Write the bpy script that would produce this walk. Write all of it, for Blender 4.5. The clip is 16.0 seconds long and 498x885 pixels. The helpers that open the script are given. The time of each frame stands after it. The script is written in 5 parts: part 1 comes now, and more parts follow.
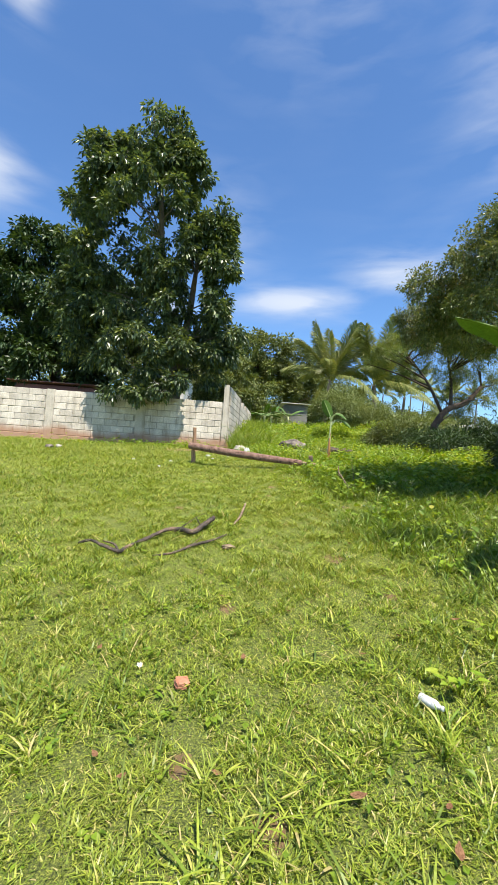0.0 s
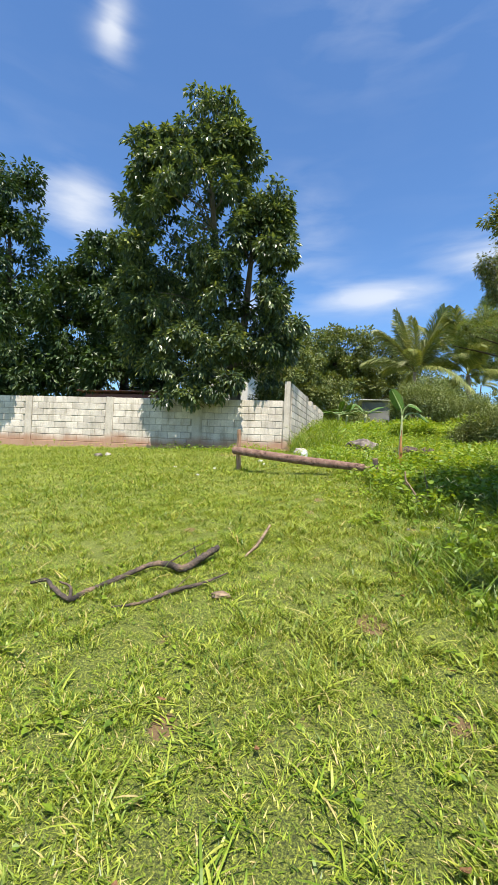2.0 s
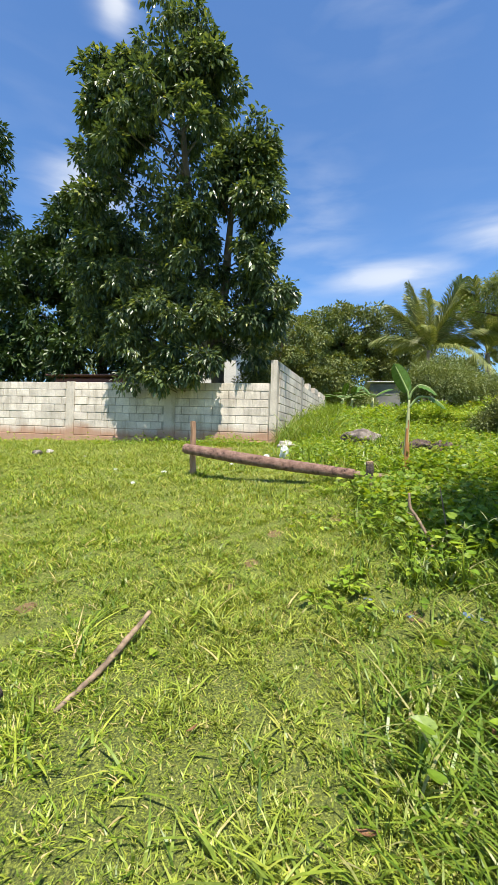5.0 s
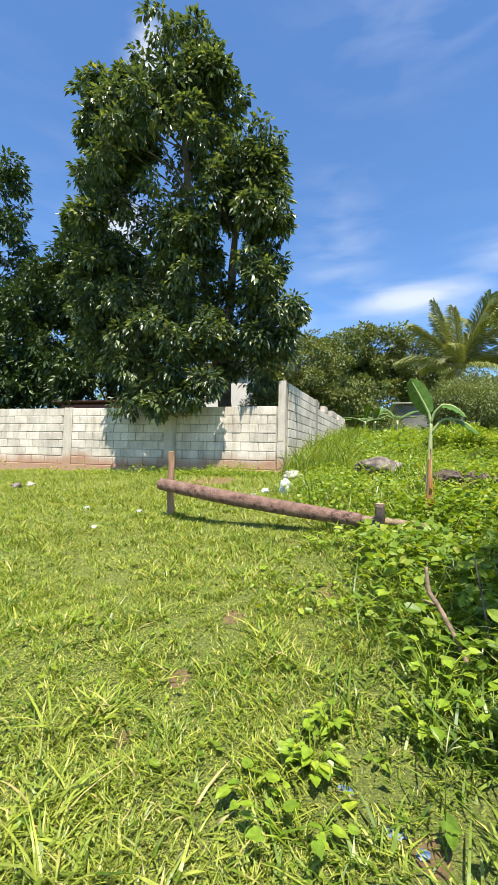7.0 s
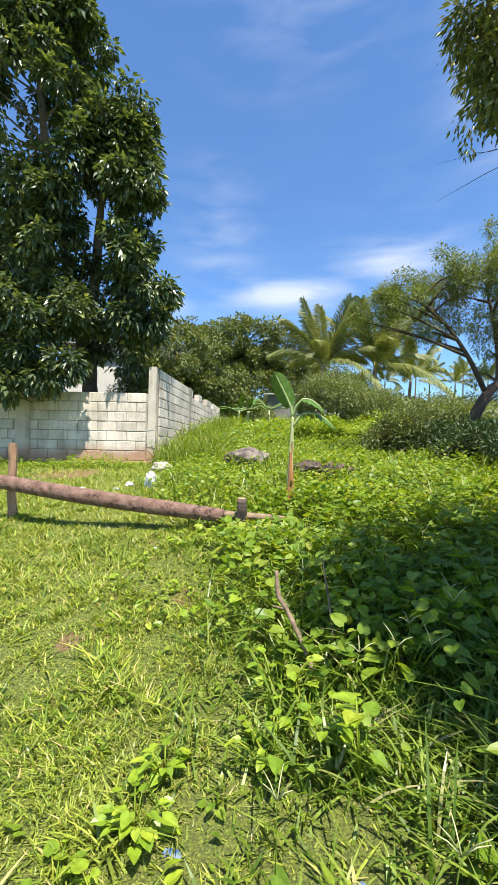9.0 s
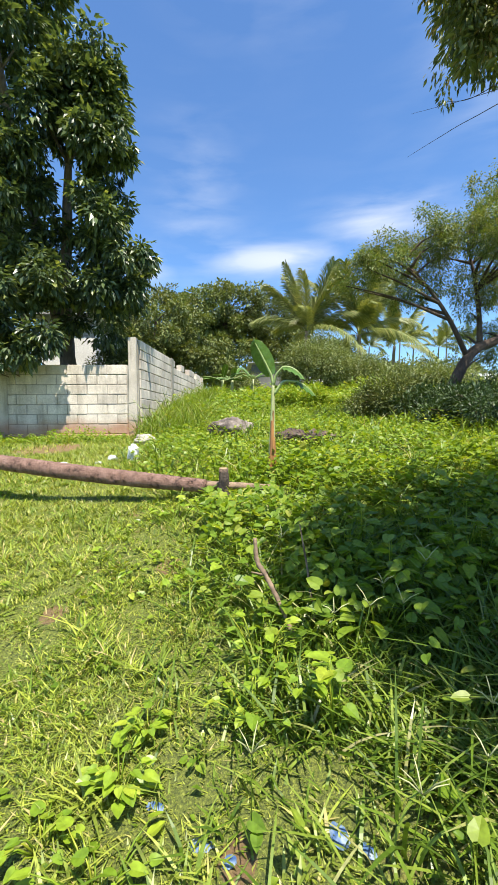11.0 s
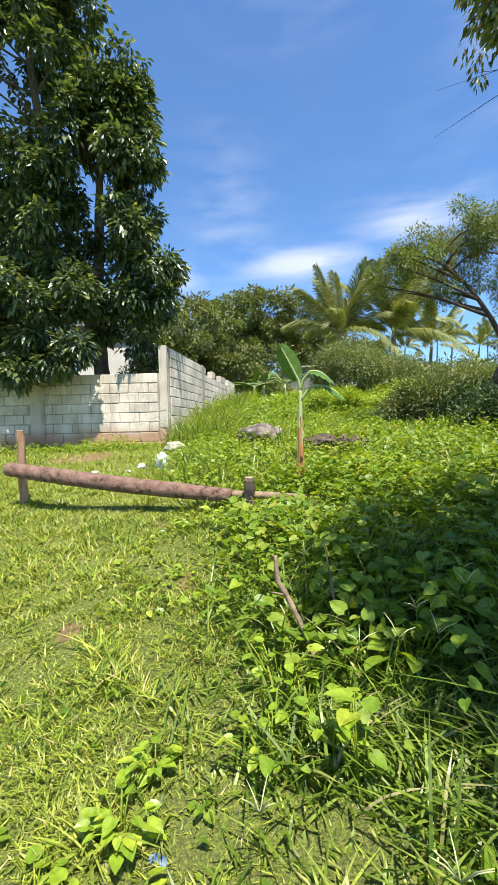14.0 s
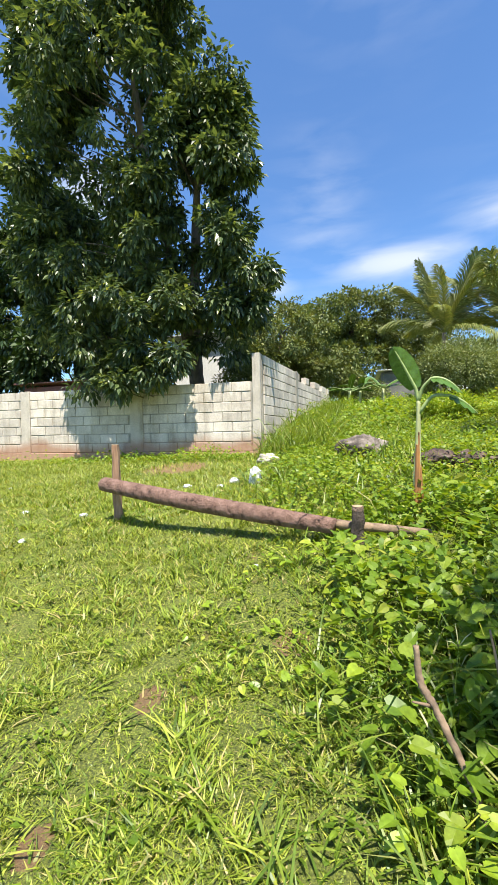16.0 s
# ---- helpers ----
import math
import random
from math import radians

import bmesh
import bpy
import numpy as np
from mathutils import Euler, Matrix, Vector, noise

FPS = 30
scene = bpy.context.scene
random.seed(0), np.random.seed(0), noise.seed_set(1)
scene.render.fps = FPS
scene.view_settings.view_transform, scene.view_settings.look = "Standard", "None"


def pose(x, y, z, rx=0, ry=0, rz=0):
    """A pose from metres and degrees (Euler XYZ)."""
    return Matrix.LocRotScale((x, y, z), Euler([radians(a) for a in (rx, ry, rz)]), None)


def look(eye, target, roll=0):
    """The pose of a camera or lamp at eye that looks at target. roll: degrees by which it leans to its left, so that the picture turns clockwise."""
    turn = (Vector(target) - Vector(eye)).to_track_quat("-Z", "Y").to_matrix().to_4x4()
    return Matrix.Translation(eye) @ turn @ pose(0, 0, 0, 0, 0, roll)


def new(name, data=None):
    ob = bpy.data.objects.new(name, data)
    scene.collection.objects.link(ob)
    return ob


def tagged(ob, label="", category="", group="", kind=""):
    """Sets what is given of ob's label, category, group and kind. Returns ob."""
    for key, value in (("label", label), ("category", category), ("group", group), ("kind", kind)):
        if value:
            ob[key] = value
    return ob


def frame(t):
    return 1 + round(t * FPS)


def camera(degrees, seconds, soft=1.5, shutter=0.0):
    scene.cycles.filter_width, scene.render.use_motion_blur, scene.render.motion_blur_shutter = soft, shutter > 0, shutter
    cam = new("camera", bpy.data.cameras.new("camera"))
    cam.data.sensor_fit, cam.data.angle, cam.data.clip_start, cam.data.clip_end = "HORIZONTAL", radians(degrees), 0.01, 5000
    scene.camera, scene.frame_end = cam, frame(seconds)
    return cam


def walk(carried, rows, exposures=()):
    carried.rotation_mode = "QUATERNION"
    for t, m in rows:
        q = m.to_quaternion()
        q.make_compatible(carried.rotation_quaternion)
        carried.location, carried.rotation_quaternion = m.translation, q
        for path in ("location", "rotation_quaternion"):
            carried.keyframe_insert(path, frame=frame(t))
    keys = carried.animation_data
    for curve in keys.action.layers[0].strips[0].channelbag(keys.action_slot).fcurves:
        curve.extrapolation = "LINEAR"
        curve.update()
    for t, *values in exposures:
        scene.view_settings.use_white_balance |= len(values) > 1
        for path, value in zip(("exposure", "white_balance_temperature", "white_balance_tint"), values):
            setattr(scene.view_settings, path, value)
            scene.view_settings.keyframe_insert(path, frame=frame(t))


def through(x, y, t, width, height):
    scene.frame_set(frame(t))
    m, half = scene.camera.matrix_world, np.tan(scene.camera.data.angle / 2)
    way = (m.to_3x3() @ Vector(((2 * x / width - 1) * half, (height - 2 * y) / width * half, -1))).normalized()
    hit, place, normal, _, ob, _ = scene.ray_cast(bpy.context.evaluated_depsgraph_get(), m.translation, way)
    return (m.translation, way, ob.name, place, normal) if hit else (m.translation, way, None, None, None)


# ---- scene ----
cam = camera(61.2, 16.0, 0.8)
PATH = [
    (0, (1.2, 0.298, 1.174), (1.242, 2.297, 1.239), 4.1),
    (0.5, (1.449, 0.562, 1.173), (1.651, 2.55, 1.259), 3.5),
    (1, (1.636, 0.818, 1.201), (1.559, 2.817, 1.203), 1.8),
    (1.5, (1.707, 1.208, 1.206), (1.435, 3.19, 1.223), 2.5),
    (2, (1.805, 1.546, 1.249), (1.445, 3.513, 1.304), 2.5),
    (2.5, (1.906, 1.904, 1.296), (1.425, 3.845, 1.318), 1.0),
    (3, (1.917, 2.253, 1.287), (1.363, 4.174, 1.242), -0.2),
    (3.5, (1.969, 2.572, 1.37), (1.58, 4.534, 1.364), 1.9),
    (4, (2.11, 2.919, 1.407), (1.737, 4.883, 1.45), 2.2),
    (4.5, (2.175, 3.212, 1.432), (1.731, 5.162, 1.447), 2.3),
    (5, (2.209, 3.512, 1.479), (1.797, 5.469, 1.458), 1.9),
    (7.5, (2.5, 4.696, 1.631), (1.95, 6.615, 1.748), 1.5),
    (8, (2.545, 4.769, 1.66), (2.237, 6.741, 1.786), 0.8),
    (8.5, (2.581, 4.794, 1.659), (2.532, 6.792, 1.741), 0.6),
    (9, (2.556, 4.793, 1.657), (2.586, 6.792, 1.7), 1.3),
    (9.5, (2.562, 4.791, 1.655), (2.614, 6.79, 1.656), 1.1),
    (10, (2.576, 4.786, 1.656), (2.649, 6.784, 1.608), 0.3),
    (12.5, (2.637, 4.851, 1.669), (2.738, 6.845, 1.553), -0.5),
    (13, (2.651, 4.866, 1.68), (2.709, 6.863, 1.581), -0.7),
    (13.5, (2.683, 4.896, 1.685), (2.689, 6.894, 1.603), -1.1),
    (14, (2.678, 4.915, 1.677), (2.612, 6.912, 1.601), -1.3),
    (14.5, (2.559, 5.015, 1.67), (2.387, 7.006, 1.592), -1.5),
    (15, (2.44, 5.151, 1.711), (2.138, 7.126, 1.626), -1.2),
    (15.5, (2.487, 5.261, 1.736), (2.068, 7.215, 1.663), -1.2),
    (16, (2.55, 5.35, 1.777), (2.061, 7.289, 1.733), -1.1),
]
walk(cam, [(t, look(eye, target, roll)) for t, eye, target, roll in PATH], [(0, 0.97), (5.0, 0.98), (8.0, 1.13), (16, 1.13)])

# ---- light ----
SUN = Vector((0.15, -0.37, 0.92)).normalized()
world = bpy.data.worlds.new("world")
scene.world = world
world.use_nodes = True
wt = world.node_tree
wt.nodes.clear()


def wnode(kind, **props):
    n = wt.nodes.new(kind)
    for k, v in props.items():
        n.inputs[k].default_value = v
    return n


def wmath(op, a, b=None, clamp=False):
    n = wt.nodes.new("ShaderNodeMath")
    n.operation = op
    n.use_clamp = clamp
    for i, v in enumerate((a, b)):
        if v is None:
            continue
        if isinstance(v, (int, float)):
            n.inputs[i].default_value = v
        else:
            wt.links.new(v, n.inputs[i])
    return n.outputs[0]


sky = wt.nodes.new("ShaderNodeTexSky")
sky.sky_type = "NISHITA"
sky.sun_disc = False
sky.sun_elevation = math.asin(SUN.z)
sky.sun_rotation = math.atan2(SUN.x, SUN.y)
sky.air_density, sky.dust_density, sky.ozone_density = 1.1, 0.25, 3.0
wco = wt.nodes.new("ShaderNodeTexCoord")
sep = wt.nodes.new("ShaderNodeSeparateXYZ")
wt.links.new(wco.outputs["Generated"], sep.inputs[0])
# thin clouds: streaky noise, gathered in a few banks (azimuth from +y to +x, elevation, spreads, strength)
azim = wmath("ARCTAN2", sep.outputs[0], sep.outputs[1])
elev = wmath("ARCSINE", sep.outputs[2])
comb = wt.nodes.new("ShaderNodeCombineXYZ")
wt.links.new(wmath("MULTIPLY", azim, 4.0), comb.inputs[0])
wt.links.new(wmath("MULTIPLY", elev, 17.0), comb.inputs[1])
cn = wnode("ShaderNodeTexNoise", Scale=1.3, Detail=8.0, Roughness=0.5, Distortion=0.3)
wt.links.new(comb.outputs[0], cn.inputs["Vector"])
BANKS = [(6, 20.5, 9, 2.0, 0.88), (20, 24, 7, 2.4, 0.75), (-4, 26, 5, 7, 0.3), (-11, 19, 3, 1.8, 0.9), (-34, 28, 4.5, 3, 1.0), (-31, 44, 2.2, 2.4, 0.95), (33, 40, 7, 9, 0.36),
         (8, 50, 12, 7, 0.22), (75, 30, 30, 9, 0.7), (-110, 30, 40, 10, 0.7), (170, 28, 40, 9, 0.7)]
cover = None
for az, el, da, de, amount in BANKS:
    dx = wmath("DIVIDE", wmath("SUBTRACT", azim, radians(az)), radians(da))
    dy = wmath("DIVIDE", wmath("SUBTRACT", elev, radians(el)), radians(de))
    r2 = wmath("ADD", wmath("MULTIPLY", dx, dx), wmath("MULTIPLY", dy, dy))
    g = wmath("MULTIPLY", wmath("POWER", 2.718, wmath("MULTIPLY", r2, -1.0)), amount)
    cover = g if cover is None else wmath("MAXIMUM", cover, g)
wisp = wmath("MULTIPLY", wmath("SUBTRACT", wmath("ADD", wmath("MULTIPLY", cover, 0.4), cn.outputs[0]), 0.45), 2.2, True)
dens = wmath("MULTIPLY", wmath("MULTIPLY", wisp, wmath("POWER", cover, 0.7)), 0.8)
cmix = wt.nodes.new("ShaderNodeMix")
cmix.data_type = "RGBA"
wt.links.new(dens, cmix.inputs[0])
tint = wt.nodes.new("ShaderNodeMix")
tint.data_type, tint.blend_type = "RGBA", "MULTIPLY"
tint.inputs[0].default_value = 1.0
wt.links.new(sky.outputs[0], tint.inputs[6])
tint.inputs[7].default_value = (0.64, 0.845, 1.05, 1)
wt.links.new(tint.outputs[2], cmix.inputs[6])
cmix.inputs[7].default_value = (5.0, 5.2, 5.5, 1)
bg = wnode("ShaderNodeBackground", Strength=0.1)
wt.links.new(cmix.outputs[2], bg.inputs[0])
wo = wt.nodes.new("ShaderNodeOutputWorld")
wt.links.new(bg.outputs[0], wo.inputs[0])

sun_data = bpy.data.lights.new("sun", "SUN")
sun_data.energy, sun_data.angle, sun_data.color = 4.7, radians(0.55), (1.0, 0.93, 0.80)
sun = new("sun", sun_data)
sun.matrix_world = look(SUN * 60, (0, 0, 0))


# ---- materials ----
def material(name):
    m = bpy.data.materials.new(name)
    m.use_nodes = True
    nt = m.node_tree
    nt.nodes.clear()
    out = nt.nodes.new("ShaderNodeOutputMaterial")
    b = nt.nodes.new("ShaderNodeBsdfPrincipled")
    nt.links.new(b.outputs[0], out.inputs[0])
    return m, nt, b, out


def tex_noise(nt, scale, detail=4.0, rough=0.55, coords="Object", stretch=None):
    co = nt.nodes.new("ShaderNodeTexCoord") if coords != "World" else nt.nodes.new("ShaderNodeNewGeometry")
    v = co.outputs[coords if coords != "World" else "Position"]
    if stretch:
        mp = nt.nodes.new("ShaderNodeMapping")
        mp.inputs["Scale"].default_value = stretch
        nt.links.new(v, mp.inputs[0])
        v = mp.outputs[0]
    n = nt.nodes.new("ShaderNodeTexNoise")
    n.inputs["Scale"].default_value, n.inputs["Detail"].default_value, n.inputs["Roughness"].default_value = scale, detail, rough
    nt.links.new(v, n.inputs["Vector"])
    return n.outputs[0]


def ramp(nt, fac, stops):
    r = nt.nodes.new("ShaderNodeValToRGB")
    while len(r.color_ramp.elements) < len(stops):
        r.color_ramp.elements.new(0.5)
    for e, (p, c) in zip(r.color_ramp.elements, stops):
        e.position = p
        e.color = (*c, 1) if len(c) == 3 else c
    nt.links.new(fac, r.inputs[0])
    return r.outputs[0]


def mixed(nt, fac, a, b, mode="MIX"):
    n = nt.nodes.new("ShaderNodeMix")
    n.data_type, n.blend_type = "RGBA", mode
    for i, v in ((0, fac), (6, a), (7, b)):
        if hasattr(v, "is_linked"):
            nt.links.new(v, n.inputs[i])
        elif i == 0:
            n.inputs[0].default_value = v
        else:
            n.inputs[i].default_value = (*v, 1)
    return n.outputs[2]


def bump(nt, b, height, strength=0.3, distance=0.01):
    n = nt.nodes.new("ShaderNodeBump")
    n.inputs["Strength"].default_value, n.inputs["Distance"].default_value = strength, distance
    nt.links.new(height, n.inputs["Height"])
    nt.links.new(n.outputs[0], b.inputs["Normal"])


def leaf_material(name, stops, rough=0.45, through=0.3, patch=None, gloss=0.5):
    """Leaves: colour by island, a slow patchy drift, and some light through the blade."""
    m, nt, b, out = material(name)
    geo = nt.nodes.new("ShaderNodeNewGeometry")
    col = ramp(nt, geo.outputs["Random Per Island"], stops)
    if patch:
        scale, tone, amount = patch
        n = tex_noise(nt, scale, 3.0, 0.6, "World")
        f = ramp(nt, n, [(0.42, (0, 0, 0)), (0.62, (amount, amount, amount))])
        col = mixed(nt, f, col, tone)
    fine = tex_noise(nt, 60.0, 2.0, 0.5, "World")
    col = mixed(nt, 0.5, col, ramp(nt, fine, [(0.3, (0.5, 0.5, 0.5)), (0.7, (1.25, 1.25, 1.25))]), "MULTIPLY")
    nt.links.new(col, b.inputs["Base Color"])
    b.inputs["Roughness"].default_value = rough
    b.inputs["Specular IOR Level"].default_value = gloss
    tr = nt.nodes.new("ShaderNodeBsdfTranslucent")
    nt.links.new(mixed(nt, 1.0, col, (1.5, 1.35, 0.5), "MULTIPLY"), tr.inputs[0])
    ms = nt.nodes.new("ShaderNodeMixShader")
    ms.inputs[0].default_value = through
    nt.links.new(b.outputs[0], ms.inputs[1])
    nt.links.new(tr.outputs[0], ms.inputs[2])
    nt.links.new(ms.outputs[0], out.inputs[0])
    return m


def solid_material(name, stops, scale, rough=0.8, relief=0.4, depth=0.006, fine=30.0, coords="Object", stretch=None, metal=0.0, vary=0.0):
    """Solid stuff: colour by a coarse noise, darkened by a fine one, with relief from both."""
    m, nt, b, out = material(name)
    n1 = tex_noise(nt, scale, 6.0, 0.6, coords, stretch)
    n2 = tex_noise(nt, fine, 5.0, 0.65, coords, stretch)
    col = mixed(nt, 0.6, ramp(nt, n1, stops), ramp(nt, n2, [(0.3, (0.6, 0.6, 0.6)), (0.7, (1.2, 1.2, 1.2))]), "MULTIPLY")
    if vary:
        info = nt.nodes.new("ShaderNodeObjectInfo")
        v = ramp(nt, info.outputs["Random"], [(0, (1 - vary, 1 - vary, 1 - vary)), (1, (1 + vary, 1 + vary * 0.9, 1 + vary * 0.8))])
        col = mixed(nt, 1.0, col, v, "MULTIPLY")
    nt.links.new(col, b.inputs["Base Color"])
    b.inputs["Roughness"].default_value = rough
    b.inputs["Metallic"].default_value = metal
    bump(nt, b, n2, relief, depth)
    return m


def block_material(name, stops, vary):
    """Concrete: grey, weathered, with red earth splashed up from the soil and dark runs from the top."""
    m, nt, b, out = material(name)
    n1 = tex_noise(nt, 2.3, 6.0, 0.6, "World")
    n2 = tex_noise(nt, 45.0, 5.0, 0.7, "World")
    n3 = tex_noise(nt, 0.9, 5.0, 0.6, "World", (1, 1, 0.5))
    runs = tex_noise(nt, 5.0, 5.0, 0.65, "World", (1, 1, 0.16))
    col = mixed(nt, 0.55, ramp(nt, n1, stops), ramp(nt, n2, [(0.28, (0.55, 0.55, 0.55)), (0.7, (1.2, 1.2, 1.2))]), "MULTIPLY")
    col = mixed(nt, 0.8, col, ramp(nt, runs, [(0.33, (0.62, 0.61, 0.58)), (0.52, (1, 1, 1))]), "MULTIPLY")
    info = nt.nodes.new("ShaderNodeObjectInfo")
    v = ramp(nt, info.outputs["Random"], [(0, (1 - vary,) * 3), (1, (1 + vary,) * 3)])
    col = mixed(nt, 1.0, col, v, "MULTIPLY")
    geo = nt.nodes.new("ShaderNodeNewGeometry")
    sp = nt.nodes.new("ShaderNodeSeparateXYZ")
    nt.links.new(geo.outputs["Position"], sp.inputs[0])
    mr = nt.nodes.new("ShaderNodeMapRange")
    nt.links.new(sp.outputs[2], mr.inputs[0])
    mr.inputs[1].default_value, mr.inputs[2].default_value, mr.inputs[3].default_value, mr.inputs[4].default_value = 1.25, 1.98, 0.8, -0.3
    ad = nt.nodes.new("ShaderNodeMath")
    ad.operation = "ADD"
    nt.links.new(mr.outputs[0], ad.inputs[0])
    nt.links.new(n3, ad.inputs[1])
    col = mixed(nt, ramp(nt, ad.outputs[0], [(0.62, (0, 0, 0)), (0.95, (0.75, 0.75, 0.75))]), col, (0.36, 0.17, 0.09))
    nt.links.new(col, b.inputs["Base Color"])
    b.inputs["Roughness"].default_value = 0.92
    bump(nt, b, n2, 0.6, 0.006)
    return m


GRASS = leaf_material("grass", [(0.0, (0.055, 0.105, 0.01)), (0.3, (0.17, 0.265, 0.02)), (0.65, (0.325, 0.405, 0.04)), (0.9, (0.46, 0.49, 0.08)), (0.955, (0.58, 0.46, 0.22))], 0.42, 0.3, (0.6, (0.33, 0.36, 0.07), 0.4))
TALL_GRASS = leaf_material("tall_grass", [(0.0, (0.07, 0.13, 0.012)), (0.5, (0.145, 0.23, 0.02)), (0.9, (0.25, 0.32, 0.045)), (1.0, (0.40, 0.36, 0.176))], 0.4, 0.33)
COVER = leaf_material("ground_cover_leaf", [(0.0, (0.12, 0.21, 0.016)), (0.5, (0.23, 0.34, 0.026)), (0.9, (0.35, 0.42, 0.042)), (1.0, (0.45, 0.42, 0.065))], 0.45, 0.45, (0.5, (0.14, 0.25, 0.022), 0.4))
WEED = leaf_material("weed_leaf", [(0.0, (0.167, 0.276, 0.019)), (0.6, (0.280, 0.394, 0.028)), (1.0, (0.433, 0.468, 0.047))], 0.4, 0.35)
MANGO = leaf_material("broad_leaf", [(0.0, (0.032, 0.058, 0.028)), (0.55, (0.068, 0.112, 0.052)), (0.88, (0.155, 0.21, 0.08)), (1.0, (0.36, 0.40, 0.11))], 0.37, 0.34, (0.7, (0.123, 0.173, 0.057), 0.5), 0.65)
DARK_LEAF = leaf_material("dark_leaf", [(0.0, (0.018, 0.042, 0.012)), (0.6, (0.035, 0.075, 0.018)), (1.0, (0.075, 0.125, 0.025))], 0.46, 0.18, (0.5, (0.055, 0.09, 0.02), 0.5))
HILL_LEAF = leaf_material("hill_leaf", [(0.0, (0.085, 0.125, 0.036)), (0.6, (0.15, 0.20, 0.052)), (0.95, (0.25, 0.275, 0.07)), (1.0, (0.33, 0.30, 0.09))], 0.5, 0.2, (0.14, (0.12, 0.13, 0.035), 0.7))
FINE_LEAF = leaf_material("fine_leaf", [(0.0, (0.062, 0.112, 0.022)), (0.5, (0.125, 0.190, 0.039)), (0.9, (0.225, 0.280, 0.055)), (1.0, (0.375, 0.314, 0.110))], 0.42, 0.3, (1.2, (0.250, 0.246, 0.077), 0.5))
NEAR_LEAF = leaf_material("near_fine_leaf", [(0.0, (0.085, 0.115, 0.045)), (0.5, (0.15, 0.19, 0.065)), (0.9, (0.26, 0.285, 0.095)), (1.0, (0.36, 0.27, 0.15))], 0.42, 0.2)
SHRUB_LEAF = leaf_material("shrub_leaf", [(0.0, (0.11, 0.15, 0.045)), (0.6, (0.19, 0.24, 0.078)), (1.0, (0.29, 0.32, 0.11))], 0.5, 0.25)
PALM_LEAF = leaf_material("palm_leaf", [(0.0, (0.10, 0.14, 0.036)), (0.5, (0.19, 0.235, 0.06)), (0.85, (0.31, 0.335, 0.10)), (1.0, (0.48, 0.43, 0.2))], 0.5, 0.25, (0.5, (0.25, 0.255, 0.10), 0.5))
BANANA_LEAF = leaf_material("banana_leaf", [(0.0, (0.05, 0.12, 0.016)), (1.0, (0.09, 0.18, 0.024))], 0.3, 0.1, (3.0, (0.12, 0.21, 0.03), 0.6))
BANANA_RIB = solid_material("banana_rib", [(0.3, (0.26, 0.34, 0.12)), (0.7, (0.34, 0.42, 0.17))], 8, 0.5)
BANANA_STEM = solid_material("banana_stem", [(0.35, (0.36, 0.40, 0.17)), (0.65, (0.52, 0.53, 0.28))], 9, 0.5, stretch=(1, 1, 0.2))
BANANA_SHEATH = solid_material("banana_sheath", [(0.3, (0.10, 0.05, 0.028)), (0.46, (0.30, 0.14, 0.05)), (0.6, (0.52, 0.25, 0.07)), (0.72, (0.10, 0.05, 0.03))], 9, 0.7, stretch=(1, 1, 0.15))
BARK = solid_material("bark", [(0.3, (0.10, 0.075, 0.055)), (0.55, (0.21, 0.17, 0.13)), (0.75, (0.33, 0.29, 0.24))], 3.0, 0.9, 0.8, 0.02, 22, "Object", (1, 1, 0.35))
DARK_BARK = solid_material("dark_bark", [(0.3, (0.045, 0.030, 0.021)), (0.7, (0.13, 0.09, 0.062))], 4.0, 0.95, 0.8, 0.02, 25, "Object", (1, 1, 0.35))
PALM_BARK = solid_material("palm_bark", [(0.3, (0.10, 0.082, 0.062)), (0.7, (0.21, 0.18, 0.145))], 2.5, 0.9, 0.6, 0.02, 18)
LOG_BARK = solid_material("log_bark", [(0.3, (0.05, 0.028, 0.022)), (0.43, (0.21, 0.12, 0.09)), (0.6, (0.30, 0.18, 0.14)), (0.8, (0.35, 0.23, 0.18))], 14.0, 0.95, 1.0, 0.03, 60)
CUT_WOOD = solid_material("cut_wood", [(0.3, (0.38, 0.25, 0.14)), (0.7, (0.5, 0.36, 0.22))], 14, 0.85)
POST_WOOD = solid_material("post_wood", [(0.3, (0.22, 0.12, 0.07)), (0.7, (0.46, 0.29, 0.18))], 7, 0.9, 0.7, 0.008, 40, "Object", (3, 3, 0.25))
DEAD_WOOD = solid_material("dead_wood", [(0.35, (0.03, 0.024, 0.02)), (0.52, (0.10, 0.075, 0.06)), (0.7, (0.28, 0.18, 0.12))], 9.0, 0.95, 1.0, 0.02, 55)
PALE_WOOD = solid_material("pale_wood", [(0.35, (0.11, 0.075, 0.05)), (0.65, (0.34, 0.24, 0.155))], 14, 0.85, 0.6, 0.006, 40)
BLOCK = block_material("concrete_block", [(0.3, (0.50, 0.435, 0.365)), (0.55, (0.66, 0.59, 0.505)), (0.75, (0.76, 0.69, 0.60))], 0.13)
MORTAR = block_material("mortar", [(0.3, (0.27, 0.25, 0.21)), (0.7, (0.46, 0.43, 0.37))], 0.03)
COLUMN = block_material("column_concrete", [(0.3, (0.47, 0.415, 0.345)), (0.7, (0.63, 0.565, 0.48))], 0.05)
STONE = solid_material("stone", [(0.36, (0.05, 0.042, 0.036)), (0.5, (0.15, 0.12, 0.10)), (0.68, (0.33, 0.28, 0.24))], 5, 0.9, 0.8, 0.02, 25)
